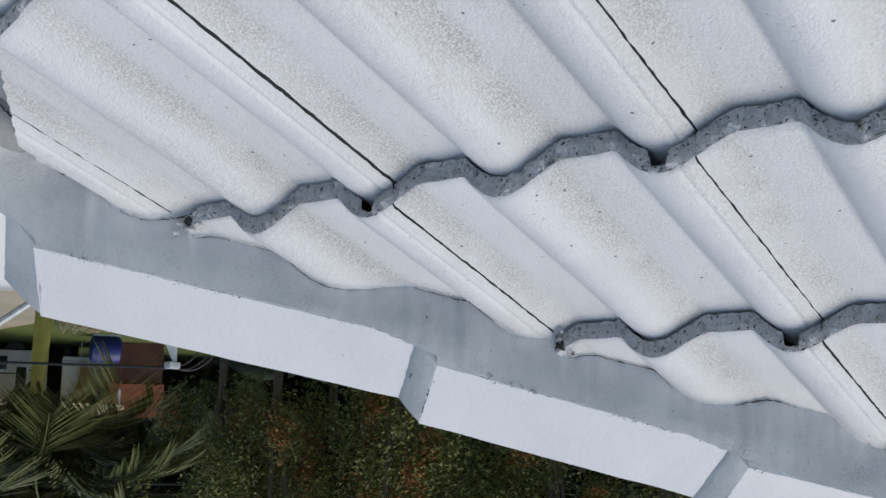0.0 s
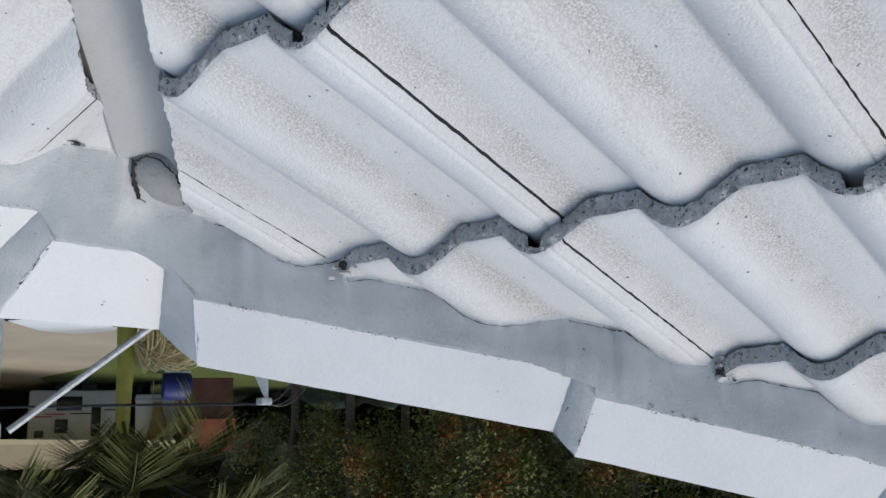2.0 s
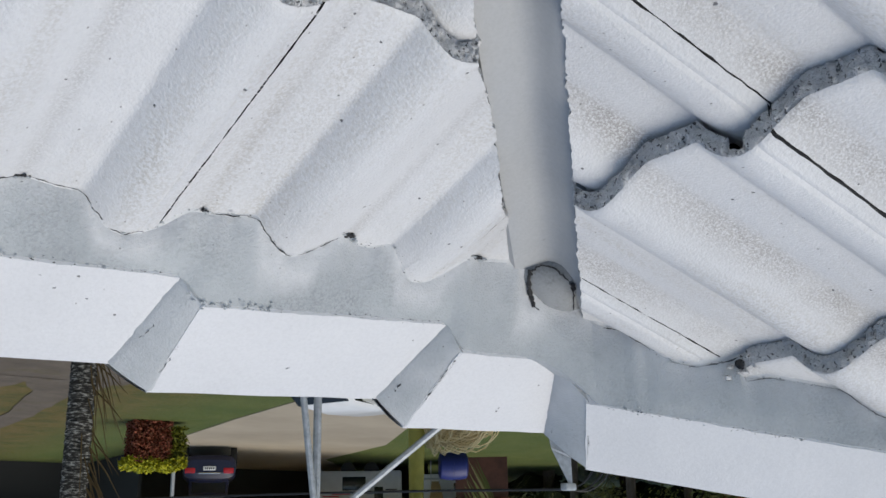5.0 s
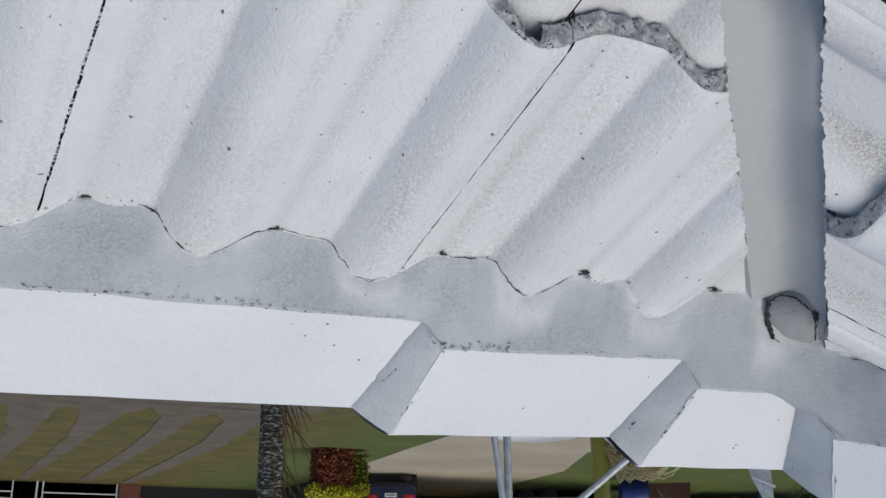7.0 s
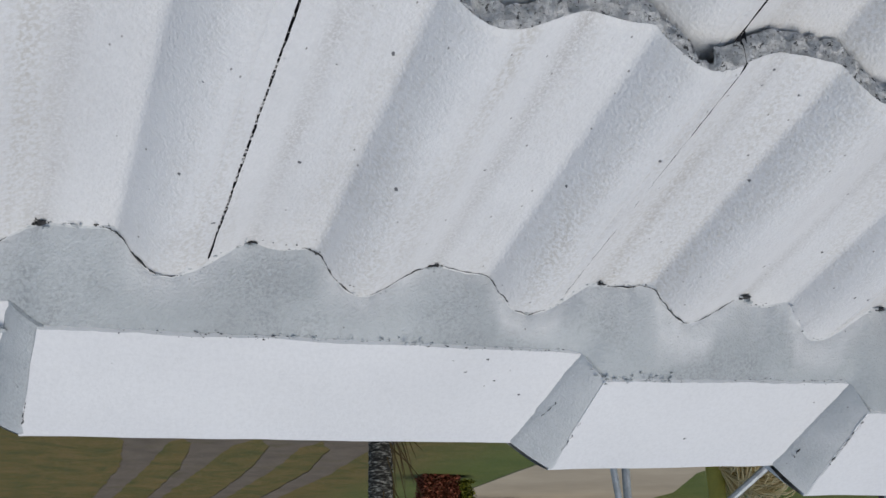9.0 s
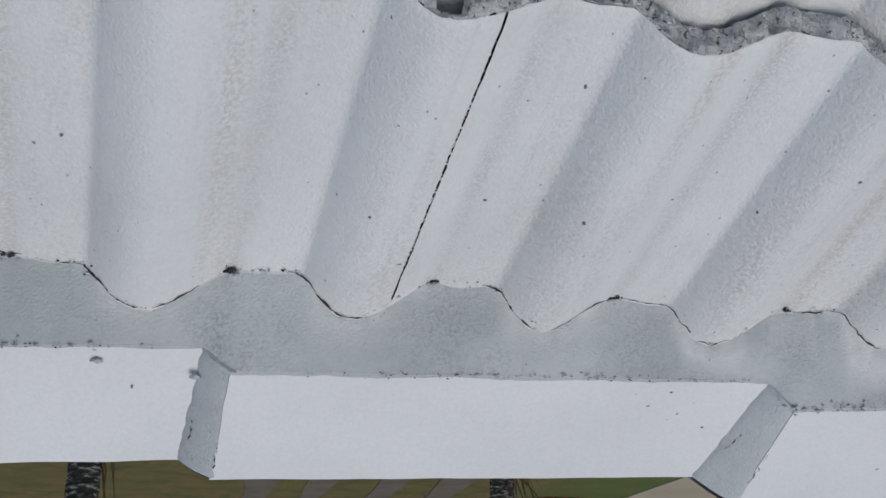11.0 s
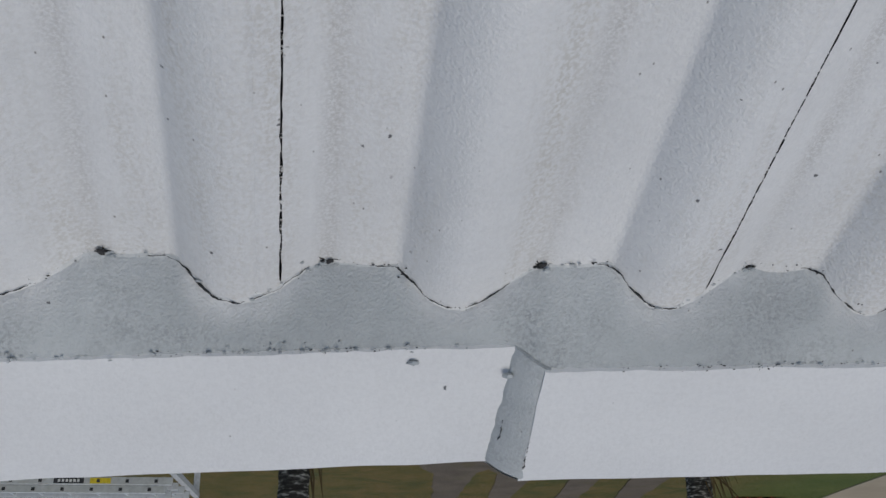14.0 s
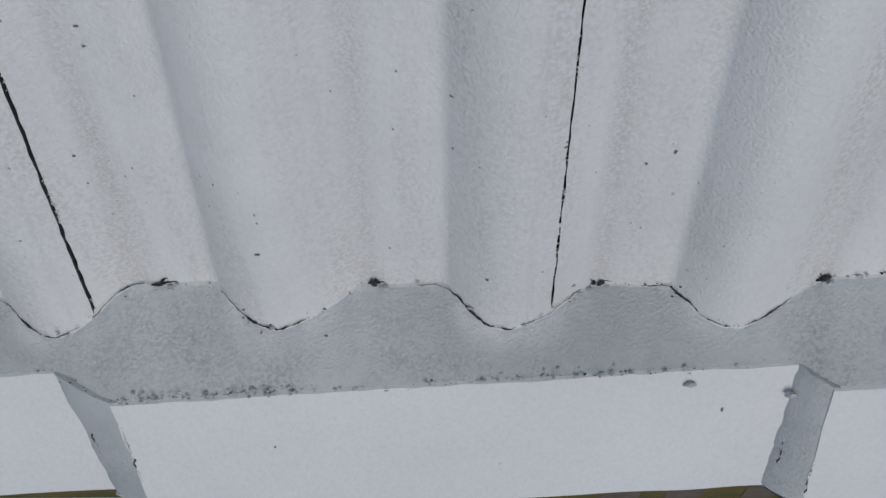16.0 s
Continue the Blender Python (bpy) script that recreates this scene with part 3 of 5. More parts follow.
for i in range(25):
    f = i / 24
    line = []
    for k, (p, q) in enumerate(zip(ridge_first, rows[0])):
        v = Vector(p).lerp(Vector(q), f)
        v.z = p[2] + (q[2] - p[2]) * f ** 2
        g = k / 11
        v += Vector((0.002, 0.006, 0.004)) * g * math.sin(f * math.pi) + Vector((R2, -R2, 0.5)) * 0.0016 * n3(v.x, v.y, v.z, 30) * math.sin(f * math.pi)
        if k == 11:
            v.z -= 0.03 * math.sin(f * math.pi) ** 0.3
        line.append(v)
    corner.append(line)
vs = grid(bm, ridge_rows[::-1] + corner[1:-1] + rows)
mid = [ridge_spray[0] + (hip_spray_lit[0] - ridge_spray[0]) * i / 24 for i in range(1, 24)]
spray(bm, vs, ridge_spray[::-1] + mid + hip_spray_lit)
part("mortar_bed", bm, POINT, pointing)
# rounded plug in the valley's head
bm = bmesh.new()
rows = []
for i in range(24):
    a = i / 23 * math.pi
    line = []
    for k in range(12):
        f = k / 11
        c = Vector((0.04, -0.095, 3.815)).lerp(Vector((0.108, -0.168, 3.783)), f)
        r = 0.042 * (1 - 0.12 * f) * (1 + 0.08 * n3(a, f, 2.0, 3))
        end = 1 if f < 0.8 else math.sqrt(max(0.0, 1 - ((f - 0.8) / 0.2) ** 2))
        line.append(c + Vector((R2, R2, 0)) * math.cos(a) * r + Vector((0, 0, 1)) * (math.sin(a) * r * 0.62 * (0.35 + 0.65 * end) - 0.012))
    rows.append(line)
vs = grid(bm, rows)
bm.faces.new([r[-1] for r in vs])
part("mortar_plug", bm, BARE, pointing, "rounded grey mortar plug")


# pointing over the cap joints
def fillet(top_a, low_a, top_e, low_e, up, seed, paint=0.0, skirt=3):
    """A sloping band of mortar from the end face of an upper cap down onto the lower one."""
    bm = bmesh.new()
    top_a, low_a, top_e, low_e = map(Vector, (top_a, low_a, top_e, low_e))
    rows = []
    out = Vector((top_e.x - top_a.x, top_e.y - top_a.y, 0)).normalized()
    for i in range(22 + skirt):
        f = min(1.0, i / 21)
        over = max(0, i - 21)
        a, b = top_a.lerp(top_e, f), low_a.lerp(low_e, f)
        side = (b - a).normalized()
        b = b + side * (0.003 * n3(f * 5, seed, 0, 2.2) + 0.0012 * n3(f, seed, 3, 19))
        line = [a - side * 0.004 - Vector((0, 0, 0.003))]
        for k in range(7):
            g = k / 6
            p = a.lerp(b, g)
            p += Vector(up) * (0.0022 * math.sin(g * math.pi) + 0.0008 * n3(p.x, p.y, p.z, 60))
            line.append(p)
        line.append(b + side * 0.004 - Vector((0, 0, 0.006)))
        # past the edge it turns down into the bed
        if over:
            line = [p - out * 0.0016 * over - Vector((0, 0, 0.006 * over)) for p in line]
        rows.append(line)
    lay = bm.verts.layers.float.new("spray")
    for row in grid(bm, rows):
        for k, v in enumerate(row):
            v[lay] = paint * (0.7 + 0.6 * n3(v.co.x, v.co.y, v.co.z, 25))
    ob = part("joint_mortar", bm, POINT, pointing)
    jig = random.Random(int(seed * 100))
    for n in range(2):
        i0 = jig.randint(2, 9)
        seg = [Vector(r[1]) + Vector(up) * 0.0006 for r in rows[i0:i0 + jig.randint(7, 12)]] if n == 0 else [Vector(r[6]) + Vector(up) * 0.0006 for r in rows[i0:i0 + jig.randint(3, 5)]]
        fine = []
        for u, v in zip(seg, seg[1:]):
            fine += [u.lerp(v, k / 4) for k in range(4)]
        cb = bmesh.new()
        tube(cb, [q + Vector((n3(i, seed, 0, 0.45), n3(i, seed, 4, 0.45), 0)) * 0.0022 for i, q in enumerate(fine)],
             [max(0.00008, 0.0009 * (0.1 + 1.3 * n3(i, seed, 8, 0.35))) for i in range(len(fine))], 5)
        part("crack", cb, CRACK, pointing)
    return ob


def apex_z(row, x):
    x0, x1, za0, za1 = row[:4]
    return za0 + (za1 - za0) * (x - x0) / (x1 - x0)


for (up_cap, low_cap), (xa, xe) in zip(zip(CAPS, CAPS[1:]), BANDS):
    x_up, e_up = up_cap[1], (up_cap[1] if up_cap[7] is None else up_cap[7])
    fillet((x_up - 0.001, -0.003, up_cap[3] - 0.0005), (xa, -0.003, apex_z(low_cap, xa) + 0.001),
           (e_up - 0.001, -0.104, up_cap[5] - 0.001), (xe, -0.105, edge_z(low_cap, xe) + 0.001), (0, -0.4, 0.8), xa * 7, 0.5 if xa < 0.6 else 0.1)
    fillet((x_up - 0.001, 0.003, up_cap[3] - 0.0005), (xa, 0.003, apex_z(low_cap, xa) + 0.001),
           (e_up - 0.001, 0.104, up_cap[5] - 0.001), (xe, 0.105, edge_z(low_cap, xe) + 0.001), (0, 0.4, 0.8), xa * 5)
for i, ((h0, h1, z0, z1), (g0, g1, y0, y1)) in enumerate(zip(HIPS, HIPS[1:])):
    zl = lambda h: z0 + (z1 - z0) * (h - h0) / (h1 - h0)
    for sgn in (1, -1):
        fillet(hip_frame(g0, 0.003 * sgn, y0 - 0.0005), hip_frame(h1, 0.003 * sgn, zl(h1) + 0.0005), hip_frame(g0 + 0.004, 0.095 * sgn, y0 - 0.0635),
               hip_frame(h1 + 0.004, 0.109 * sgn, zl(h1) - 0.0625), (R2 * 0.5 * sgn, -R2 * 0.5 * sgn, 0.8), i * 3.7 + sgn, 0.25, 2)
# between the corner cap and the first hip cap
for sgn in (1, -1):
    fillet(hip_frame(0.048, 0.003 * sgn, 3.9715), (-0.026, -0.0 * sgn, 3.9275), hip_frame(0.054, 0.094 * sgn, 3.909), (0.044, -0.104, 3.8635) if sgn > 0 else (-0.10, 0.03, 3.862),
           (0.35, -0.35, 0.8) if sgn > 0 else (-0.35, 0.35, 0.8), 61 + sgn, 0.6, 1)


# ---- cracks and holes in the pointing ----
def crack_along(line, i0, i1, r=0.0011, seed=0.0):
    coarse = line[i0:i1]
    if len(coarse) < 3:
        return
    pts = [u.lerp(v, k / 3) for u, v in zip(coarse, coarse[1:]) for k in range(3)]
    bm = bmesh.new()
    n = len(pts)
    radii = [max(0.00015, r * math.sin(math.pi * (k + 0.5) / n) ** 0.6 * (0.58 + 1.15 * n3(k * 0.16, seed, 0) + 0.6 * n3(k * 0.9, seed, 7))) for k in range(n)]
    tube(bm, [p + Vector((0.0010 * n3(k * 0.5, seed, 9), 0.0028 * n3(k * 0.17, seed, 5) + 0.0013 * n3(k * 0.7, seed, 3), 0.0002)) for k, p in enumerate(pts)], radii, 5)
    part("crack", bm, CRACK, pointing)


for j in range(-3, 8):
    # steep flank of each roll and here and there over the roll
    x0 = 0.816 + 0.15 * j + 0.068
    if x0 < 0.2:
        continue
    k0 = int((x0 - 0.033 - 0.10) / STEP)
    jig = random.Random(j + 50)
    crack_along(contact, max(0, k0 - jig.randint(0, 4)), k0 + jig.randint(11, 16), jig.uniform(0.0008, 0.0013), j * 1.7)
    if jig.random() < 0.55:
        crack_along(contact, max(0, k0 - jig.randint(8, 16)), k0 - 2, 0.0006, j * 2.3)
    if jig.random() < 0.5:
        crack_along(contact, k0 + 9, k0 + jig.randint(14, 22), 0.0005, j * 3.1)
for a, b, r in ((2, 12, 0.0012), (14, 36, 0.0007), (40, 66, 0.0006), (72, 90, 0.001), (104, 128, 0.0007), (140, 154, 0.0011)):
    crack_along(hip_contact, a, b, r, a * 0.3)
for j in range(-4, 8):
    xh = 0.787 + 0.15 * j
    if xh < 0.15:
        continue
    k = int((xh - 0.10) / STEP)
    jig = random.Random(j + 9)
    bm = bmesh.new()
    r = jig.uniform(0.0026, 0.0046)
    # a ragged hole: a few pits run together, with a crack or two leading off
    for q in range(6):
        w = r * jig.uniform(0.25, 0.72)
        at = contact[min(len(contact) - 1, k + jig.choice((-1, 0, 0, 0, 1)))].lerp(contact[k], 0.5)
        lump(bm, at + Vector((jig.uniform(-1, 1) * r * 0.8, jig.uniform(-1.0, 0.5) * r * 0.8 - 0.0005, 0.0002)), (w * jig.uniform(0.7, 1.6), w * jig.uniform(0.5, 1.0), w * 0.55), 2, 0.7, 3.0, 0, j * 1.1 + q)
    part("hole", bm, CRACK, pointing)
    for q in range(jig.randint(1, 3)):
        bm = bmesh.new()
        a = jig.uniform(0.2, 2.9) * jig.choice((1, -1))
        pts = [contact[k] + Vector((math.cos(a) * t + 0.0014 * n3(t * 300, j, q), -abs(math.sin(a)) * t * 0.6 + 0.0014 * n3(t * 300, j, q + 5), 0)) for t in [0.0015 * i for i in range(jig.randint(5, 9))]]
        pts = [Vector((p.x, p.y, max(p.z - 0.002, front_z(p.x, p.y) + 0.0003))) for p in pts]
        tube(bm, pts, [0.0009 * (1 - i / len(pts)) + 0.0001 for i in range(len(pts))], 5)
        part("crack", bm, CRACK, pointing)
    bm = bmesh.new()
    for q in range(5):
        a = jig.uniform(0, 6.28)
        lump(bm, contact[k] + Vector((math.cos(a) * r * 1.9, math.sin(a) * r * 0.8 + 0.002, -0.0012 + 0.001 * q % 2)), (r * 0.7, r * 0.45, r * 0.42), 2, 0.6, 2.5, 0, q + j)
    part("crumb", bm, POINT, pointing)
# open cracks round the valley's plug, and gaps where the hip's bed meets the tiles' noses
def open_crack(pts, r):
    bm = bmesh.new()
    fine = []
    for u, v in zip(pts, pts[1:]):
        fine += [Vector(u).lerp(Vector(v), k / 5) for k in range(5)]
    fine = [q + Vector((0.0012, -0.0015, 0.0006)) + Vector((n3(i, 1, 0, 0.7), n3(i, 2, 0, 0.7), n3(i, 3, 0, 0.7))) * 0.0016 for i, q in enumerate(fine)]
    tube(bm, fine, [r * (0.45 + 0.8 * abs(n3(i, r * 900, 4, 0.5))) for i in range(len(fine))], 6)
    part("crack", bm, CRACK, pointing)


open_crack([(0.122, -0.153, 3.7790), (0.119, -0.1464, 3.7879), (0.110, -0.137, 3.797), (0.103, -0.1327, 3.8075), (0.0985, -0.1320, 3.812)], 0.0034)
open_crack([(0.120, -0.154, 3.780), (0.117, -0.159, 3.776), (0.1126, -0.1634, 3.775), (0.104, -0.1718, 3.779), (0.093, -0.174, 3.788), (0.0827, -0.1742, 3.7926)], 0.0013)
open_crack([(0.0827, -0.174, 3.7926), (0.078, -0.171, 3.795), (0.073, -0.166, 3.798)], 0.0034)
open_crack([(0.072, -0.165, 3.798), (0.060, -0.152, 3.805), (0.0466, -0.138, 3.8113)], 0.0009)
open_crack([(0.0985, -0.132, 3.812), (0.085, -0.1285, 3.8155), (0.072, -0.1275, 3.8160), (0.058, -0.131, 3.814)], 0.0007)
for i, (u, v) in enumerate(zip(hip_contact, hip_contact[1:])):
    if abs(v.z - u.z) > 0.011:
        bm = bmesh.new()
        lump(bm, (u + v) / 2 + Vector((0.003, -0.003, -0.003)), (0.007, 0.006, 0.007), 2, 0.8, 1.9, 0, i)
        part("hole", bm, CRACK, pointing)
        jig = random.Random(i)
        bm = bmesh.new()
        for q in range(16):
            r = jig.uniform(0.0012, 0.0042)
            lump(bm, (u + v) / 2 + Vector((jig.gauss(0.002, 0.008), jig.gauss(-0.004, 0.006), jig.gauss(-0.001, 0.006))), (r * 1.3, r, r * 0.9), 1, 0.7, 2.5, 0, q + i)
        part("crumb", bm, NOSE, pointing)
# pressed fixings on the caps
for x, y in ((0.953, -0.086), (1.022, -0.094)):
    row = CAPS[3]
    z = apex_z(row, x) + (edge_z(row, x) - apex_z(row, x)) * (-y / 0.103) + (0.006 if x < 0.96 else 0.0012)
    bm = bmesh.new()
    lump(bm, (x, y, z), (0.0044, 0.0034, 0.0020), 2, 0.5, 2.0, 0, x * 9)
    part("cap_fixing", bm, POINT, ridge_caps[3], "small painted-over fixing")
# crumbling mortar along the caps' lower edges
rnd = random.Random(12)
for x0, x1, count in ((0.40, 0.46, 34), (1.28, 1.42, 60), (0.62, 0.70, 14), (1.06, 1.16, 14)):
    bm = bmesh.new()
    for k in range(count):
        x = x0 + (x1 - x0) * rnd.random()
        row = next(c for c in CAPS if c[0] <= x <= c[1])
        r = rnd.uniform(0.0005, 0.0015)
        lump(bm, (x, -0.1045 - rnd.uniform(0, 0.005), edge_z(row, x) - rnd.uniform(-0.001, 0.007)), (r * 1.4, r, r), 1, 0.6, 2.5, 0, k)
    part("mortar_crumb", bm, POINT, pointing)
for h0, h1, count in ((0.06, 0.10, 24), (0.40, 0.47, 26), (0.53, 0.57, 16)):
    bm = bmesh.new()
    for k in range(count):
        h = h0 + (h1 - h0) * rnd.random()
        r = rnd.uniform(0.0005, 0.0015)
        lump(bm, hip_frame(h, 0.099 + rnd.uniform(0, 0.008), hip_edge(h) - rnd.uniform(-0.001, 0.008)), (r * 1.4, r * 1.2, r), 1, 0.6, 2.5, 0, k)
    part("mortar_crumb", bm, POINT, pointing)


# dark specks and pale crumbs where the bed meets tiles and caps
def specks(name, points, count, small, large, mat, seed, spread):
    """Many tiny grains along a line, thick in some stretches and absent in others."""
    jig = random.Random(seed)
    bm = bmesh.new()
    while count:
        p = jig.choice(points)
        if n3(p.x, p.y, seed, 14) + jig.uniform(-0.25, 0.25) < 0.08:
            continue
        r = small + (large - small) * jig.random() ** 2.2
        q = p + Vector([jig.gauss(0, w) for w in spread])
        lump(bm, q, (r * jig.uniform(0.8, 2.0), r, r * 0.7), 1, 0.7, 2.5, 0, count)
        count -= 1
    part(name, bm, mat, pointing)


seams = [Vector((joint_front(c, d), -d, front_z(joint_front(c, d) - 0.002, -d) - 0.0012)) for c in (-1, 0, 1, 2) for d in [0.135 + 0.001 * k for k in range(250)]]
specks("seam_grain", seams, 420, 0.0004, 0.0013, TILES["front"], 77, (0.0011, 0.002, 0.0004))
near = [c for c in contact if c.x < 1.75]
high = [c for c in hip_contact if c.x > -0.8]
rim = [Vector((0.2 + 0.004 * k, -0.1052, ridge_edge(0.2 + 0.004 * k) - 0.002)) for k in range(360)]
rim_hip = [hip_frame(0.06 + 0.004 * k, 0.103, hip_edge(0.06 + 0.004 * k) - 0.002) for k in range(150)]
for points, spread in ((near, (0.003, 0.0035, 0.0004)), (high, (0.004, 0.004, 0.0005)), (rim, (0.004, 0.0008, 0.0016)), (rim_hip, (0.003, 0.002, 0.0016))):
    specks("pinhole", points, 260, 0.00025, 0.0008, CRACK, len(points), spread)
    specks("grain", points, 170, 0.0004, 0.0017, POINT, len(points) + 3, spread)


# ---- the yard: ground, drives ----
def flat(name, pts, z, material, label, category):
    bm = bmesh.new()
    lo = [bm.verts.new((x, y, z - 0.05)) for x, y in pts]
    hi = [bm.verts.new((x, y, z)) for x, y in pts]
    bm.faces.new(hi), bm.faces.new(lo[::-1])
    for i in range(len(pts)):
        j = (i + 1) % len(pts)
        bm.faces.new((lo[i], lo[j], hi[j], hi[i]))
    return tagged(part(name, bm, material, smooth=False), label, category, kind="structure")


def lawn(name, a, b, c):
    m, nt, bs = nodes_of(name)
    p = world_pos(nt)
    big = ramp(nt, tex_noise(nt, 0.9, 7, 0.72, p, 0.6), (0.36, a), (0.5, b), (0.66, c))
    fine = ramp(nt, tex_noise(nt, 9, 5, 0.7, p), (0.25, 0.55), (0.7, 1.15))
    # greener away from the wheel tracks
    sep = nt.nodes.new("ShaderNodeSeparateXYZ")
    nt.links.new(p, sep.inputs[0])
    far = nt.nodes.new("ShaderNodeMapRange")
    far.inputs["From Min"].default_value, far.inputs["From Max"].default_value = -8.0, -11.0
    nt.links.new(sep.outputs[0], far.inputs["Value"])
    lush = ramp(nt, tex_noise(nt, 0.6, 5, 0.65, p), (0.3, (0.065, 0.100, 0.016)), (0.7, (0.115, 0.135, 0.03)))
    big = mix(nt, far.outputs[0], big, lush)
    nt.links.new(mix(nt, 1.0, big, fine, "MULTIPLY"), bs.inputs["Base Color"])
    bs.inputs["Roughness"].default_value = 0.95
    bump(nt, bs, tex_noise(nt, 25, 4, 0.7, p), 0.8, 0.05)
    return m


GRASS = lawn("grass_ground", (0.066, 0.074, 0.013), (0.118, 0.094, 0.020), (0.165, 0.112, 0.034))


def tracks(name):
    """Gravel with thin grass growing through in patches."""
    m, nt, bs = nodes_of(name)
    p = world_pos(nt)
    stone = ramp(nt, tex_noise(nt, 1.2, 6, 0.7, p), (0.3, (0.088, 0.070, 0.052)), (0.7, (0.150, 0.122, 0.094)))
    turf = ramp(nt, tex_noise(nt, 2.2, 5, 0.7, p), (0.3, (0.066, 0.062, 0.016)), (0.7, (0.125, 0.096, 0.030)))
    mask = ramp(nt, tex_noise(nt, 0.8, 7, 0.75, p), (0.54, 0.0), (0.72, 0.8))
    nt.links.new(mix(nt, mask, stone, turf), bs.inputs["Base Color"])
    bs.inputs["Roughness"].default_value = 0.95
    bump(nt, bs, tex_noise(nt, 25, 4, 0.7, p), 0.8, 0.05)
    return m


GRAVEL = tracks("gravel_tracks")
SLAB = simple("driveway_concrete", (0.31, 0.265, 0.20), 0.9, 0, 0.18, 0.25, 0.3)
bm = bmesh.new()
bm.faces.new([bm.verts.new(p) for p in ((-900, -900, 0), (900, -900, 0), (900, 900, 0), (-900, 900, 0))])
tagged(part("ground", bm, GRASS, smooth=False), "green and brown mown lawn", "ground", kind="structure")
flat("gravel_yard", [(0.6, 8), (0.2, 20), (-0.6, 23.0), (-7.6, 23.0), (-8.2, 20), (-9.0, 8)], 0.012, GRAVEL, "grey gravel turning area", "gravel")
# four wheel tracks run out of it, with tongues of grass between: both edges at 24, 29 and 40 m out
for k, (near, mid, far) in enumerate((((-0.90, -2.00), (-1.26, -1.95), (-0.98, -1.58)), ((-2.48, -3.55), (-2.88, -3.44), (-2.83, -3.18)),
                                      ((-4.37, -5.18), (-4.82, -5.46), (-5.00, -5.46)), ((-5.90, -7.00), (-6.52, -7.26), (-6.66, -7.10)))):
    bm = bmesh.new()
    rows = []
    for i in range(76):
        y = 22.8 + 19.0 * i / 75
        edge = []
        for e in (0, 1):
            f = (y - 24) / 5 if y < 29 else (y - 29) / 11
            x = near[e] + (mid[e] - near[e]) * f if y < 29 else mid[e] + (far[e] - mid[e]) * f
            # the grass tongues end in a round tip
            flare = 0.45 * math.sqrt(max(0.0, 1 - (y - 22.8) / 1.6)) if y < 24.4 else 0.0
            edge.append(x + (flare if e == 0 else -flare) + 0.07 * n3(y, k * 2 + e, 0, 1.1) + 0.03 * n3(y, k * 2 + e, 0, 4))
        rows.append([(edge[0] + (edge[1] - edge[0]) * j / 4, y, 0.016 + 0.002 * k) for j in range(5)])
    low = [[(x, y, z - 0.05) for x, y, z in (r[0], r[-1])] for r in rows]
    top = grid(bm, rows)
    base = grid(bm, low)
    for j, q in ((0, 0), (-1, 1)):
        for u, v in zip(range(75), range(1, 76)):
            bm.faces.new((top[u][j], top[v][j], base[v][q], base[u][q]))
    tagged(part("wheel_track", bm, GRAVEL, smooth=False), "grey gravel wheel track worn through the lawn", "gravel track", "wheel tracks", "structure")
flat("driveway", [(-12.2, 12), (-12.3, 22.4), (-12.5, 27.2), (-12.9, 31.9), (-13.3, 36), (-13.3, 42.4), (-26.3, 42.4), (-21.3, 37), (-20.4, 31), (-18.1, 26.2), (-17.4, 22), (-17, 12)], 0.02, SLAB, "beige concrete driveway", "driveway")


# ---- house body under the roof ----
RENDER = simple("wall_render", (0.55, 0.53, 0.48), 0.9, 0, 0.1, 4, 0.3)
WHITE = simple("white_metal", (0.72, 0.72, 0.72), 0.4, 0, 0.06, 3)
for name, lo, hi in (("wall_front", (2.0, -2.0, 0), (3.2, -1.85, 2.95)), ("wall_inner", (1.85, -3.9, 0), (2.0, -1.85, 2.95)), ("wall_gable", (3.2, -2.0, 0), (3.35, 2.0, 2.95)),
                     ("wall_rear", (-2.2, 1.85, 0), (3.2, 2.0, 2.95)), ("wall_end", (-2.3, -3.9, 0), (-2.2, 2.0, 2.95)), ("wall_south", (-2.2, -3.95, 0), (1.85, -3.8, 2.95))):
    bm = bmesh.new()
    box(bm, lo, hi)
    tagged(part(name, bm, RENDER, smooth=False), "pale rendered house wall", "wall", kind="structure")

# upper walls that close the roof space at its open ends
for name, x_axis, at, pts in (("wall_gable", False, 3.2, [(-2.0, 2.95), (2.0, 2.95), (0.0, 3.70)]),
                              ("wall_end", False, -2.3, [(-3.9, 2.95), (2.0, 2.95), (-2.3, 4.62), (-3.9, 4.62)]),
                              ("wall_south", True, -3.9, [(-2.2, 2.95), (2.0, 2.95), (-2.2, 4.58)])):
    bm = bmesh.new()
    lo = [bm.verts.new((u, at, z) if x_axis else (at, u, z)) for u, z in pts]
    hi = [bm.verts.new((u, at + 0.1, z) if x_axis else (at + 0.1, u, z)) for u, z in pts]
    bm.faces.new(hi), bm.faces.new(lo[::-1])
    for i in range(len(pts)):
        j = (i + 1) % len(pts)
        bm.faces.new((lo[i], lo[j], hi[j], hi[i]))
    tagged(part(name, bm, RENDER, smooth=False), "pale rendered house wall", "wall", kind="structure")

# ---- galvanised mast on the far slope ----
GALV = simple("galvanised_steel", (0.42, 0.44, 0.46), 0.55, 0.35, 0.25, 40)
CABLE = simple("cable_black", (0.02, 0.02, 0.022), 0.6)


def bar(name, pts, r, parent, mat=GALV, n=8, label=""):
    bm = bmesh.new()
    tube(bm, pts, r, n)
    return part(name, bm, mat, parent, label)


def to_local(parent, p):
    return Vector(p) - Vector(parent.location)


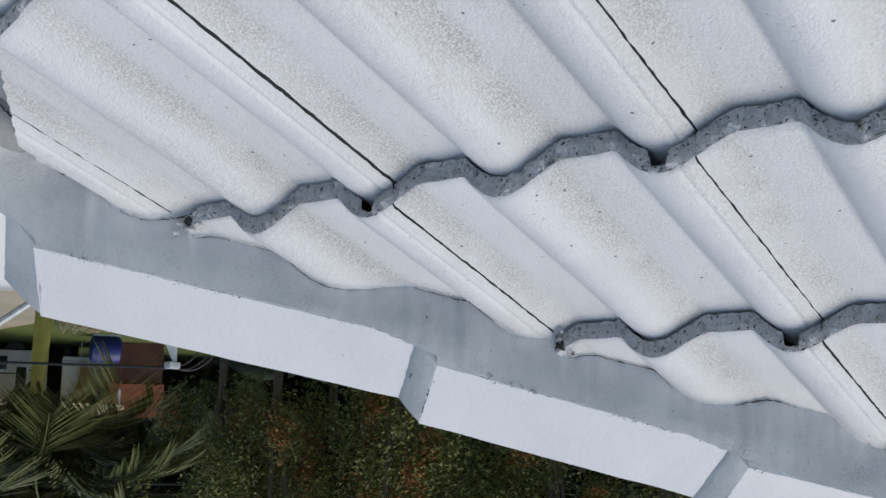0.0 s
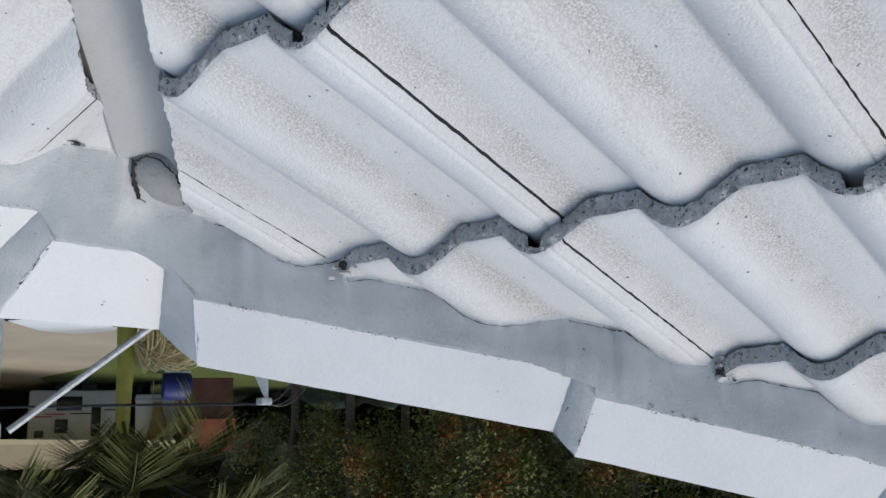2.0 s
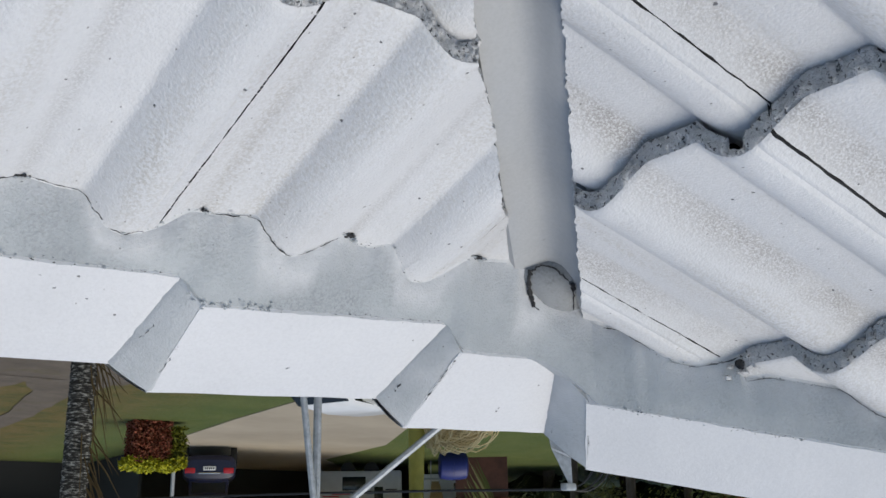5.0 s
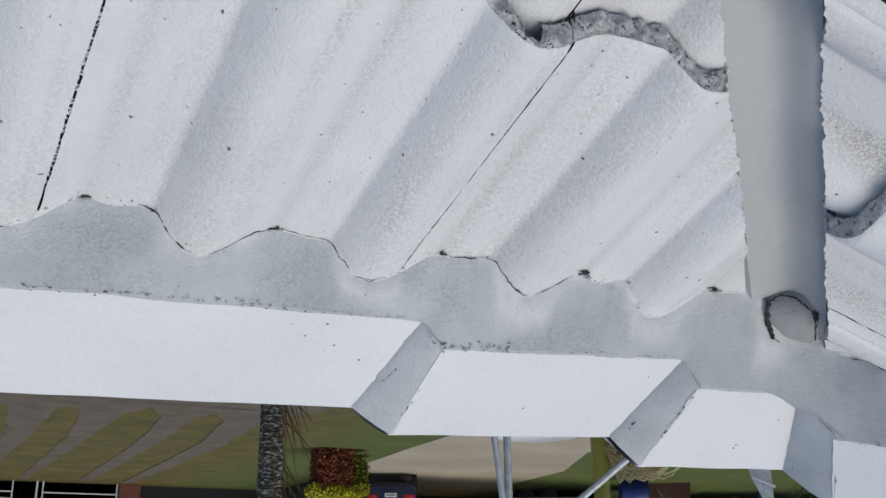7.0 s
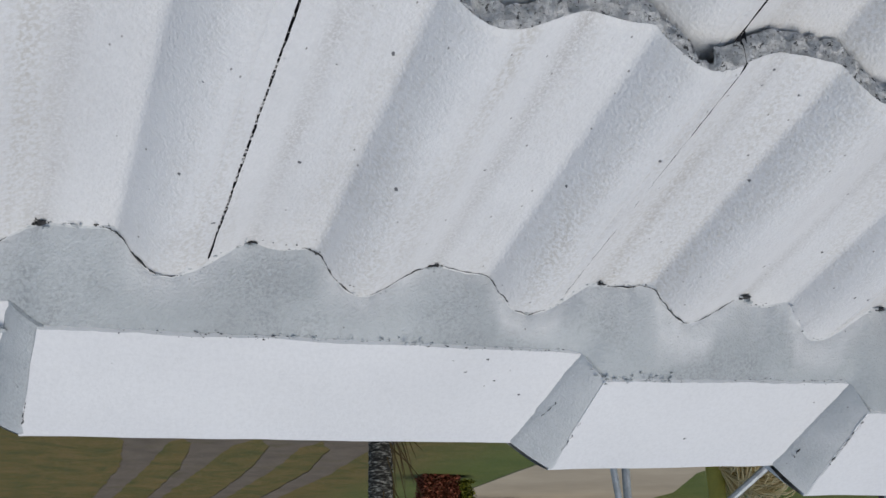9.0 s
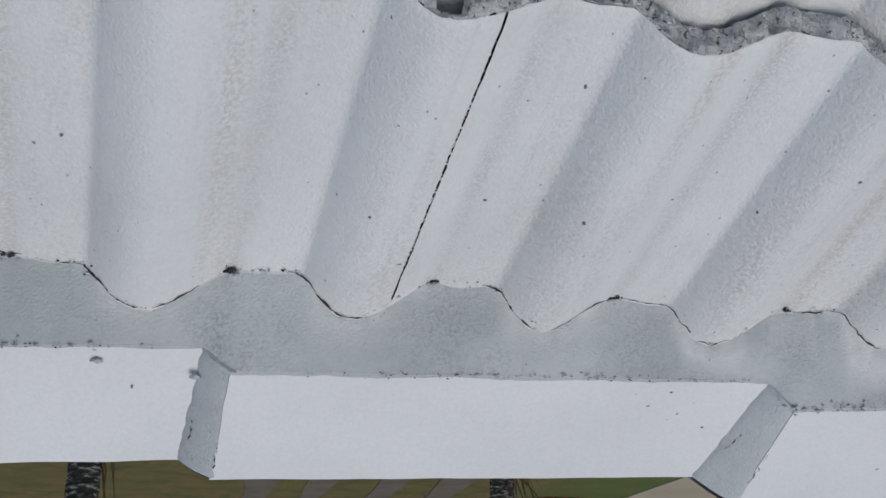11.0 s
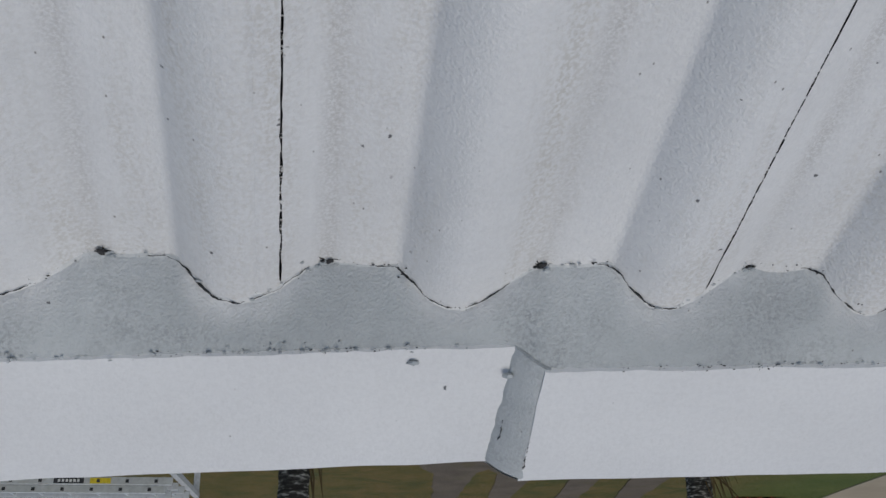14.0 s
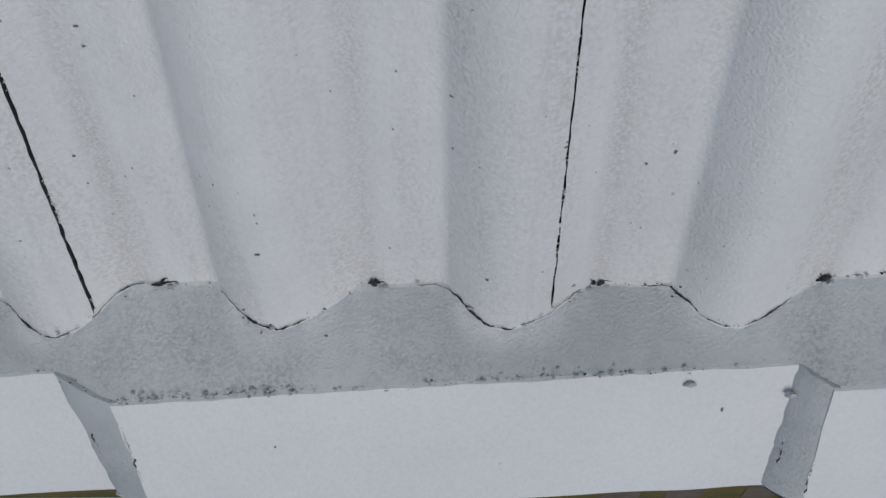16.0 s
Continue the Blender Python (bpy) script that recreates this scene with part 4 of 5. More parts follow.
mast = thing("service_mast", "galvanised steel mast with braces on the far roof slope", "mast", (-1.34, 2.84, 2.70))
bar("pole", [(0, 0, 0.0), (0, 0, 1.75)], 0.017, mast)
right, back = Vector((0.83, 0.55, 0)), Vector((-0.55, 0.83, 0))
bar("brace", [Vector((0, 0, 1.2)) + right * 0.0 - back * 0.03, Vector((0, 0, 0.62)) + right * 0.065 - back * 0.10, Vector((0, 0, 0.05)) + right * 0.13 - back * 0.17], 0.014, mast)
bar("brace", [Vector((0, 0, 1.2)) - right * 0.055 + back * 0.02, Vector((0, 0, 0.8)) - right * 0.56 + back * 0.02, Vector((0, 0, 0.42)) - right * 1.05], 0.014, mast)
bm = bmesh.new()
box(bm, (-0.024, -0.024, 1.17), (0.024, 0.024, 1.23), 0, 0.006)
part("clamp", bm, GALV, mast)
for a in (0.13, -1.05):
    bm = bmesh.new()
    q = right * a
    box(bm, (q.x - 0.05, q.y - 0.05, -0.02 if a > 0 else 0.36), (q.x + 0.05, q.y + 0.05, 0.06 if a > 0 else 0.43), 0, 0.006)
    part("foot_plate", bm, GALV, mast)

# ---- cable bracket on a short post ----
brk = thing("cable_bracket", "galvanised bracket holding black service cables", "bracket", (-2.222, 2.324, 2.93))
bar("post", [(0, 0, -0.02), (0, 0, 0.62)], 0.02, brk)
bm = bmesh.new()
pl = [right * -x + Vector((0, 0, z)) for x, z in ((-0.05, 0.60), (0.05, 0.60), (0.052, 0.845), (0.036, 0.845), (-0.03, 0.70))]
f0 = [bm.verts.new(p - back * 0.004) for p in pl]
f1 = [bm.verts.new(p + back * 0.004) for p in pl]
bm.faces.new(f0), bm.faces.new(f1[::-1])
for i in range(5):
    bm.faces.new((f0[i], f1[i], f1[(i + 1) % 5], f0[(i + 1) % 5]))
part("plate", bm, GALV, brk, smooth=False)
bm = bmesh.new()
q = right * -0.035
box(bm, (q.x - 0.03, q.y - 0.02, 0.845), (q.x + 0.03, q.y + 0.02, 0.875), 0, 0.006)
part("clamp", bm, GALV, brk)
bar("bolt", [right * 0.03 + Vector((0, 0, 0.70)) - back * 0.02, right * -0.06 + Vector((0, 0, 0.74)) - back * 0.02], 0.007, brk)


def wire(name, a, b, sag, r, label, n=24):
    a, b = Vector(a), Vector(b)
    bm = bmesh.new()
    tube(bm, [a.lerp(b, i / n) - Vector((0, 0, sag * 4 * (i / n) * (1 - i / n))) for i in range(n + 1)], r, 6)
    return tagged(part(name, bm, CABLE), label, "cable", "overhead cables")


wire("service_cable", (-2.26, 2.30, 3.80), (3.4, 19.5, 4.4), 0.35, 0.0065, "black service cable sagging from a bracket")
for k, (dx, dz, s) in enumerate(((0.20, -0.10, 0.09), (0.26, -0.16, 0.13), (0.16, -0.12, 0.05))):
    wire("loose_wire", (-2.24 - 0.02 * k, 2.31, 3.79), Vector((-2.24, 2.31, 3.79 + dz)) - right * dx + back * 0.05, -s * 0.6, 0.0035, "thin dark wire looping from a bracket")
for z, y0, r in ((4.18, 9.5, 0.006), (4.55, 10.0, 0.006)):
    wire("power_line", (-30, y0 - 14, z + 0.9), (-4, y0 + 12, z + 0.5), 0.4, r * 1.4, "thin black overhead power line")
for k in range(4):
    wire("power_line", (-26, -2 + k * 0.5, 5.2 + 0.16 * k), (-13, 16, 4.9 + 0.2 * k), 0.2, 0.011, "pale overhead power line against trees")


# ---- plants ----
def leafy(name, cols, rough=0.55):
    m, nt, bs = nodes_of(name)
    g = nt.nodes.new("ShaderNodeNewGeometry")
    c = ramp(nt, g.outputs["Random Per Island"], *[(i / max(1, len(cols) - 1), c) for i, c in enumerate(cols)])
    nt.links.new(c, bs.inputs["Base Color"])
    bs.inputs["Roughness"].default_value = rough
    bs.inputs["Specular IOR Level"].default_value = 0.15
    return m


FROND = leafy("palm_frond", [(0.030, 0.040, 0.012), (0.062, 0.074, 0.024), (0.10, 0.108, 0.038), (0.17, 0.16, 0.08)])
DRY = leafy("dry_frond", [(0.10, 0.07, 0.035), (0.17, 0.12, 0.06)], 0.8)
SHAFT = simple("crownshaft_green", (0.44, 0.39, 0.08), 0.5, 0, 0.22, 5)
TRUNK, _nt, _bs = nodes_of("palm_trunk")
_p = world_pos(_nt, (7, 7, 26))
_c = ramp(_nt, tex_noise(_nt, 2.2, 4, 0.6, _p), (0.44, (0.028, 0.025, 0.022)), (0.54, (0.10, 0.095, 0.085)), (0.62, (0.42, 0.41, 0.38)))
_nt.links.new(_c, _bs.inputs["Base Color"])
_bs.inputs["Roughness"].default_value = 0.95
bump(_nt, _bs, tex_noise(_nt, 4, 4, 0.7, _p), 0.8, 0.02)
BARK = simple("bark", (0.10, 0.08, 0.065), 0.95, 0, 0.3, 9, 0.7)
FLOWER = leafy("palm_flower", [(0.66, 0.52, 0.28), (0.88, 0.75, 0.48)], 0.7)
LEAF = leafy("leaf_green", [(0.075, 0.09, 0.03), (0.13, 0.145, 0.045), (0.19, 0.185, 0.07)])
# near black: the shade under the far canopy is put into the leaf colour
LEAF2 = leafy("leaf_shaded", [(0.010, 0.014, 0.006), (0.02, 0.026, 0.010)])
TIP = leafy("leaf_orange", [(0.30, 0.12, 0.045), (0.48, 0.23, 0.09)])
YELLOW = leafy("leaf_yellow", [(0.35, 0.33, 0.02), (0.50, 0.46, 0.03), (0.16, 0.20, 0.03)])
RED = leafy("leaf_red", [(0.19, 0.045, 0.028), (0.29, 0.095, 0.055), (0.13, 0.06, 0.03)])
MOSS = leafy("leaf_olive", [(0.10, 0.11, 0.02), (0.22, 0.21, 0.02), (0.05, 0.06, 0.015)])


def blade(bm, p, d, n, length, width, mat=0):
    """One folded leaf."""
    d, n = Vector(d).normalized(), Vector(n)
    s = d.cross(n)
    if s.length < 1e-4:
        s = d.cross(Vector((0.3, 0.7, 0.2)))
    s.normalize()
    p = Vector(p)
    a = bm.verts.new(p)
    b = bm.verts.new(p + d * length * 0.45 + s * width)
    c = bm.verts.new(p + d * length)
    e = bm.verts.new(p + d * length * 0.45 - s * width)
    bm.faces.new((a, b, c, e)).material_index = mat


def frond(rnd, base, az, rise, length, droop, leaf_len, mat=FROND, parent=None, pairs=72):
    """A palm frond: a stalk that arches over, with two rows of hanging leaflets."""
    bm = bmesh.new()
    out = Vector((math.cos(az), math.sin(az), 0))
    pts, p, ang = [], Vector(base), rise
    n = 16
    for i in range(n + 1):
        pts.append(p.copy())
        ang -= droop / n * (0.4 + 1.2 * i / n)
        p = p + (out * math.cos(ang) + Vector((0, 0, math.sin(ang)))) * length / n
    tube(bm, pts, [0.016 * (1 - 0.85 * i / n) + 0.002 for i in range(n + 1)], 5)
    side = Vector((-out.y, out.x, 0))
    for k in range(pairs):
        f = 0.12 + 0.87 * k / pairs
        i = min(n - 1, int(f * n))
        q = pts[i].lerp(pts[i + 1], f * n - i)
        d = (pts[i + 1] - pts[i]).normalized()
        ln = leaf_len * (0.45 + 0.75 * math.sin(min(1, f * 1.15) * math.pi * 0.8)) * rnd.uniform(0.85, 1.1)
        for sg in (1, -1):
            v = side * sg * 0.8 + d * 0.75 + Vector((0, 0, -0.28 + rnd.uniform(-0.2, 0.15)))
            blade(bm, q, v, Vector((0, 0, 1)), ln, 0.0115)
    return part("frond", bm, mat, parent, smooth=False)


def palm_trunk(parent, height, r, mat=TRUNK, rings=True):
    bm = bmesh.new()
    rows = []
    n = int(height / 0.03)
    for i in range(n + 1):
        z = height * i / n
        rr = r * (1 + 0.25 * max(0, 1 - z / 0.8)) * (1 + (0.05 if i % 3 == 0 and rings else 0))
        rows.append([(rr * math.cos(a / 14 * 2 * math.pi) * (1 + 0.06 * n3(a, i * 0.6, 2)), rr * math.sin(a / 14 * 2 * math.pi) * (1 + 0.06 * n3(a, i * 0.6, 7)), z) for a in range(14)])
    grid(bm, rows, 0, True)
    return part("trunk", bm, mat, parent, smooth=False)


palm = thing("palm_tree", "palm with yellow-green crownshaft and cream flower strands", "palm", (-4.33, 6.34, 0))
palm_trunk(palm, 2.75, 0.085)
bm = bmesh.new()
tube(bm, [(0, 0, 2.7), (0, 0, 2.85), (0.005, 0, 3.1), (0.01, 0, 3.35), (0.015, 0, 3.62), (0.02, 0, 3.8)], [0.092, 0.084, 0.070, 0.066, 0.060, 0.046], 16)
part("crownshaft", bm, SHAFT, palm, "smooth yellow-green crownshaft")
bm = bmesh.new()
rnd = random.Random(5)
for k in range(210):
    a = math.atan2(-0.57, -0.82) + rnd.gauss(0, 0.45)
    reach = rnd.uniform(0.12, 0.68)
    top = rnd.uniform(-0.05, 0.34) * (1.0 - 0.25 * reach)
    o = Vector((math.cos(a), math.sin(a), 0))
    wob = rnd.uniform(-0.05, 0.05)
    s = Vector((-o.y, o.x, 0)) * wob
    b0 = Vector((0, 0, 2.93)) + o * 0.06
    pts = [b0, b0 + o * reach * 0.4 + Vector((0, 0, top * 0.7)), b0 + o * reach * 0.75 + s + Vector((0, 0, top)), b0 + o * reach * 0.98 + s * 2 + Vector((0, 0, top * 0.55)),
           b0 + o * reach * 1.02 + s * 3 + Vector((0, 0, top * 0.55 - 0.2)), b0 + o * reach * 0.97 + s * 3 + Vector((0, 0, top * 0.5 - rnd.uniform(0.3, 0.55)))]
    fine = []
    for i in range(len(pts) - 1):
        fine += [pts[i].lerp(pts[i + 1], t) for t in (0, 0.5)]
    fine = [fine[0]] + [(fine[i - 1] + fine[i] * 2 + fine[i + 1]) / 4 for i in range(1, len(fine) - 1)] + [fine[-1]]
    tube(bm, fine, 0.0066, 5, cap=False)
part("flower_strand", bm, FLOWER, palm, "tangle of cream flower strands")
for k in range(32):
    frond(rnd, (0.02, 0, 3.58 + 0.008 * k), k * 2.4 + 0.3, rnd.uniform(0.65, 1.3), rnd.uniform(1.25, 1.65), rnd.uniform(1.2, 1.8), 0.5, FROND, palm)

for at, h, r, lean in (((-2.245, 8.885, 0), 6.0, 0.120, 1), ((1.37, 4.85, 0), 5.2, 0.082, 0)):
    pt = thing("palm_tree", "palm with grey ringed trunk and dry hanging leaves", "palm", at, 0, "grey palms")
    palm_trunk(pt, h, r)
    rnd = random.Random(int(h * 10))
    for k in range(9):
        frond(rnd, (0, 0, h), k * 2.4, rnd.uniform(0.5, 1.2), 1.8, 2.2, 0.5, FROND, pt)
    bm = bmesh.new()
    for k in range(46 if lean else 16):
        # dead leaves hanging down one side of the trunk
        a = math.atan2(-0.45, -0.9) + rnd.gauss(0, 0.35)
        z0 = rnd.uniform(1.2, 3.4)
        o = Vector((math.cos(a), math.sin(a), 0))
        p0 = o * r * 0.8 + Vector((0, 0, z0))
        p1 = p0 + o * rnd.uniform(0.03, 0.38 if lean else 0.12) + Vector((0, 0, rnd.uniform(0.3, 0.75)))
        tube(bm, [p0, p0.lerp(p1, 0.5) + o * 0.02, p1], [0.008, 0.007, 0.002], 4)
    part("dead_leaf", bm, DRY, pt, "brown dead leaves against the trunk")


def shrub(name, label, at, crown, trunk_h, trunk_r, count, leaf, mats, seed, clumps=26, limbs=5, core=0.0):
    """A tapered trunk with limbs and a crown of many leaves in uneven clumps."""
    rnd = random.Random(seed)
    t = thing(name, label, "tree" if trunk_h > 1 else "shrub", at)
    bm = bmesh.new()
    tube(bm, [(0, 0, -0.05), (0.04, 0.02, trunk_h * 0.5), (0.02, 0.08, trunk_h)], [trunk_r * 1.3, trunk_r, trunk_r * 0.75], 9)
    part("trunk", bm, BARK, t)
    heads = []
    for i in range(clumps):
        v = Vector((rnd.gauss(0, 0.5), rnd.gauss(0, 0.5), rnd.uniform(-1, 1)))
        if v.length > 1.15:
            v *= 1.1 / v.length
        heads.append(Vector((0, 0, trunk_h + crown[2] * 0.75)) + Vector((v.x * crown[0], v.y * crown[1], v.z * crown[2])))
    for i in range(limbs):
        bm = bmesh.new()
        h = heads[i]
        tube(bm, [(0.02, 0.08, trunk_h * 0.85), Vector((0, 0, trunk_h)).lerp(h, 0.5) + Vector((0, 0, 0.1)), h], [trunk_r * 0.55, trunk_r * 0.35, trunk_r * 0.12], 6)
        part("limb", bm, BARK, t)
    for mi, (mat, share, lab) in enumerate(mats):
        bm = bmesh.new()
        for i in range(int(count * share)):
            if mi:
                h = heads[rnd.choice([k for k in range(clumps) if k % 4 == 1])]
                spread = 0.07
            else:
                h = rnd.choice(heads)
                spread = 0.11
            p = h + Vector((rnd.gauss(0, spread * crown[0]), rnd.gauss(0, spread * crown[1]), rnd.gauss(0, spread * 1.1 * crown[2])))
            d = Vector((rnd.uniform(-1, 1), rnd.uniform(-1, 1), rnd.uniform(-0.8, 0.9)))
            blade(bm, p, d, Vector((rnd.uniform(-1, 1), rnd.uniform(-1, 1), 1)), leaf * rnd.uniform(0.7, 1.3), leaf * 0.26)
        part("crown", bm, mat, t, lab, smooth=False)
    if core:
        # solid near-black lumps stand in for the dense, shaded inside of a far crown
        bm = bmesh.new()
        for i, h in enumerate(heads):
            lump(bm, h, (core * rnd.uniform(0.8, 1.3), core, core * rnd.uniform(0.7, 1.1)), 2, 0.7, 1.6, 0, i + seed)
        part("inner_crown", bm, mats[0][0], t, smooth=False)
    return t


EYE_XY = Vector((0.7, -1.05))


def polar(az, dist):
    """A place on the ground by bearing (degrees from +y towards +x) and distance from the ridge's viewpoint."""
    return (EYE_XY.x + math.sin(radians(az)) * dist, EYE_XY.y + math.cos(radians(az)) * dist, 0)


for k, (az, dist, w, h) in enumerate(((-43.5, 21, 1.5, 2.0), (-46.5, 19, 1.6, 2.2), (-49.5, 21, 1.7, 2.0), (-53, 18, 1.5, 2.1), (-57, 20, 1.7, 2.3), (-61.5, 19, 1.6, 2.0), (-65, 22, 1.8, 2.4), (-70, 19, 1.7, 1.9), (-75, 21, 1.9, 2.2), (-80, 19, 1.8, 2.1))):
    shrub("garden_tree", "dark green tree with orange new leaves", polar(az, dist), (w, w, h), 3.5 + 0.3 * (k % 3), 0.10, 17000, 0.085,
          [(LEAF, 0.83, ""), (TIP, 0.17, "clump of orange young leaves")], 100 + k, 38)
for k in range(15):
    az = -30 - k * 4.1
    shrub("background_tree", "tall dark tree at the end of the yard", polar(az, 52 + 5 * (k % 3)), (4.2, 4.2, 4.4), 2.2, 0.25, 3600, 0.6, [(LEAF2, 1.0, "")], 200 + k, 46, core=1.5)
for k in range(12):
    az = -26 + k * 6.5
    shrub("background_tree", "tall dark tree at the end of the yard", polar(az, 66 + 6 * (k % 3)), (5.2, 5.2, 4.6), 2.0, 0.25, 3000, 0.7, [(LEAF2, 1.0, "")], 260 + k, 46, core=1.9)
# clipped shrub: red below, yellow-green above
sh = thing("clipped_shrub", "clipped shrub, red-brown below and yellow on top", "shrub", (-10.6, 29.0, 0))
for nm, mat, z0, z1, x0, x1, count, leaf in (("lower_foliage", RED, 0.0, 1.14, -0.56, 0.58, 11000, 0.085), ("side_foliage", MOSS, 0.15, 1.25, -1.0, -0.54, 4200, 0.09), ("upper_foliage", YELLOW, 1.1, 1.40, -1.05, 0.72, 5200, 0.095)):
    bm = bmesh.new()
    rnd = random.Random(len(nm) * 3)
    for i in range(count):
        x = rnd.uniform(x0, x1)
        p = Vector((x, rnd.uniform(-0.5, 0.4), rnd.uniform(z0, z1 + 0.16 * n3(x, 0, z1, 3.5))))
        if nm == "side_foliage":
            p.x += 0.22 * n3(p.z, p.y, 1, 4)
        blade(bm, p, (rnd.uniform(-1, 1), rnd.uniform(-1, 1), rnd.uniform(-1, 1)), (rnd.uniform(-1, 1), rnd.uniform(-1, 1), 1), leaf, leaf * 0.38)
    # the dense inside of the clipped block
    lump(bm, ((x0 + x1) / 2, 0, (z0 + z1) / 2), ((x1 - x0) * 0.46, 0.38, (z1 - z0) * 0.46), 3, 0.3, 5.0, 0, 4)
    part(nm, bm, mat, sh, smooth=False)
bm = bmesh.new()
tube(bm, [(0, 0, -0.05), (0, 0, 0.9)], 0.06, 8)
part("stem", bm, BARK, sh)

# ---- vehicles, caravan, sheds ----
NAVY = simple("car_paint_navy", (0.010, 0.014, 0.042), 0.4, 0.0, 0.1, 3)
CARWHITE = simple("car_paint_white", (0.75, 0.75, 0.74), 0.25, 0, 0.04, 3)
GLASS = simple("window_dark_glass", (0.012, 0.016, 0.018), 0.08, 0, 0.1, 3)
RUBBER = simple("tyre_rubber", (0.02, 0.02, 0.02), 0.9)
LAMPRED = simple("lamp_red", (0.45, 0.02, 0.03), 0.2)
CHROME = simple("chrome", (0.7, 0.7, 0.7), 0.15, 1.0, 0.05)
PLATE = simple("plate_white", (0.7, 0.7, 0.68), 0.5)
PLATEBAR = simple("plate_bar", (0.05, 0.05, 0.06), 0.6)


def loft_body(bm, sections, mat=0):
    """A rounded hull through cross-sections (y, half width, low, high)."""
    rows = []
    for y, w, lo, hi in sections:
        line = []
        for k in range(20):
            a = k / 20 * 2 * math.pi
            c, s = math.cos(a), math.sin(a)
            e = 0.45
            line.append((math.copysign(abs(c) ** e, c) * w, y, (lo + hi) / 2 + math.copysign(abs(s) ** e, s) * (hi - lo) / 2))
        rows.append(line)
    vs = grid(bm, rows, mat, True)
    bm.faces.new(vs[0]), bm.faces.new(vs[-1][::-1])


def car(name, label, at, rz, paint, length=4.5):
    """A car with its tail towards -y."""
    t = thing(name, label, "car", at, rz)
    L = length / 2
    bm = bmesh.new()
    loft_body(bm, [(-L, 0.70, 0.42, 0.82), (-L + 0.12, 0.84, 0.28, 0.98), (-L + 0.9, 0.88, 0.24, 1.0), (0, 0.89, 0.24, 0.96), (L - 0.9, 0.88, 0.24, 0.92), (L - 0.15, 0.82, 0.28, 0.80), (L, 0.68, 0.4, 0.7)])
    body = part("body", bm, paint, t)
    bm = bmesh.new()
    loft_body(bm, [(-L + 0.5, 0.66, 0.93, 0.98), (-L + 1.05, 0.66, 0.90, 1.38), (-0.3, 0.67, 0.9, 1.45), (0.45, 0.66, 0.9, 1.40), (1.15, 0.64, 0.88, 0.96)])
    part("cabin", bm, paint, t)
    for nm, y0, y1, z0, z1, w in (("rear_window", -L + 0.62, -L + 0.98, 1.03, 1.33, 0.56), ("windscreen", 1.06, 0.56, 1.0, 1.34, 0.56)):
        bm = bmesh.new()
        s = -0.03 if y1 > y0 else 0.03
        rows = [[(x * w, y0 + (y1 - y0) * f + s, z0 + (z1 - z0) * f + 0.012) for x in (-1, -0.5, 0, 0.5, 1)] for f in (0, 0.5, 1)]
        grid(bm, rows)
        part(nm, bm, GLASS, t)
    for sx in (1, -1):
        bm = bmesh.new()
        x = sx * 0.672
        grid(bm, [[(x, y, 1.0) for y in (-L + 1.1, -0.3, 0.3, 0.95)], [(x * 0.96, y, 1.34) for y in (-L + 1.25, -0.3, 0.2, 0.5)]])
        part("side_window", bm, GLASS, t)
        bm = bmesh.new()
        box(bm, (sx * 0.62 - 0.17, -L - 0.02, 0.66), (sx * 0.62 + 0.17, -L + 0.12, 0.82), 0, 0.03)
        part("tail_light", bm, LAMPRED, t, "red tail light")
        for y in (-L + 0.85, L - 0.9):
            bm = bmesh.new()
            bmesh.ops.create_cone(bm, cap_ends=True, segments=20, radius1=0.32, radius2=0.32, depth=0.2, matrix=pose(sx * 0.79, y, 0.32, 0, 90, 0))
            wheel = part("wheel", bm, RUBBER, t, smooth=False)
            bm = bmesh.new()
            bmesh.ops.create_cone(bm, cap_ends=True, segments=16, radius1=0.19, radius2=0.17, depth=0.03, matrix=pose(sx * 0.90, y, 0.32, 0, 90, 0))
            part("rim", bm, CHROME, wheel, smooth=False)
    bm = bmesh.new()
    box(bm, (-0.35, -L - 0.035, 0.80), (0.35, -L + 0.02, 0.84), 0, 0.01)
    part("trim_strip", bm, CHROME, t)
    bm = bmesh.new()
    box(bm, (-0.2, -L - 0.05, 0.62), (0.2, -L + 0.01, 0.74), 0, 0.008)
    pl_ = part("number_plate", bm, PLATE, t)
    bm = bmesh.new()
    for k in range(5):
        box(bm, (-0.155 + k * 0.065, -L - 0.056, 0.65), (-0.115 + k * 0.065, -L - 0.051, 0.71))
    part("plate_bar", bm, PLATEBAR, pl_, smooth=False)
    return t


sedan = car("parked_car", "dark blue sedan parked at the carport, red tail lights", (-15.72, 36.0, 0.02), 24, NAVY)
sedan.scale = (1.08, 1.0, 1.2)
car("parked_car", "white car parked on the concrete driveway", (-9.33, 15.87, 0.02), 245, CARWHITE).scale = (1.0, 1.0, 0.93)

# carport with a beige metal roof
BEIGE = simple("beige_metal", (0.50, 0.42, 0.28), 0.5, 0, 0.08, 2)
# near black: the shade inside the carport is put into its wall colour
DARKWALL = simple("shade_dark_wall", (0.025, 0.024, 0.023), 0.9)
TEAL = simple("teal_metal", (0.10, 0.22, 0.20), 0.5, 0, 0.1, 2)
POSTM = simple("carport_post", (0.42, 0.43, 0.44), 0.7)
cp = thing("carport", "open carport with a beige ribbed metal roof", "carport", (-16.0, 36.2, 0), 0)
bm = bmesh.new()
rows = []
for i in range(111):
    x = -10.5 + 13.2 * i / 110
    r = 0.03 if i % 4 in (0, 1) else 0.0
    rows.append([(x, -2.6, 2.70 + r), (x, 4.5, 3.5 + r), (x, 9.0, 2.8 + r)])
vs = grid(bm, rows)
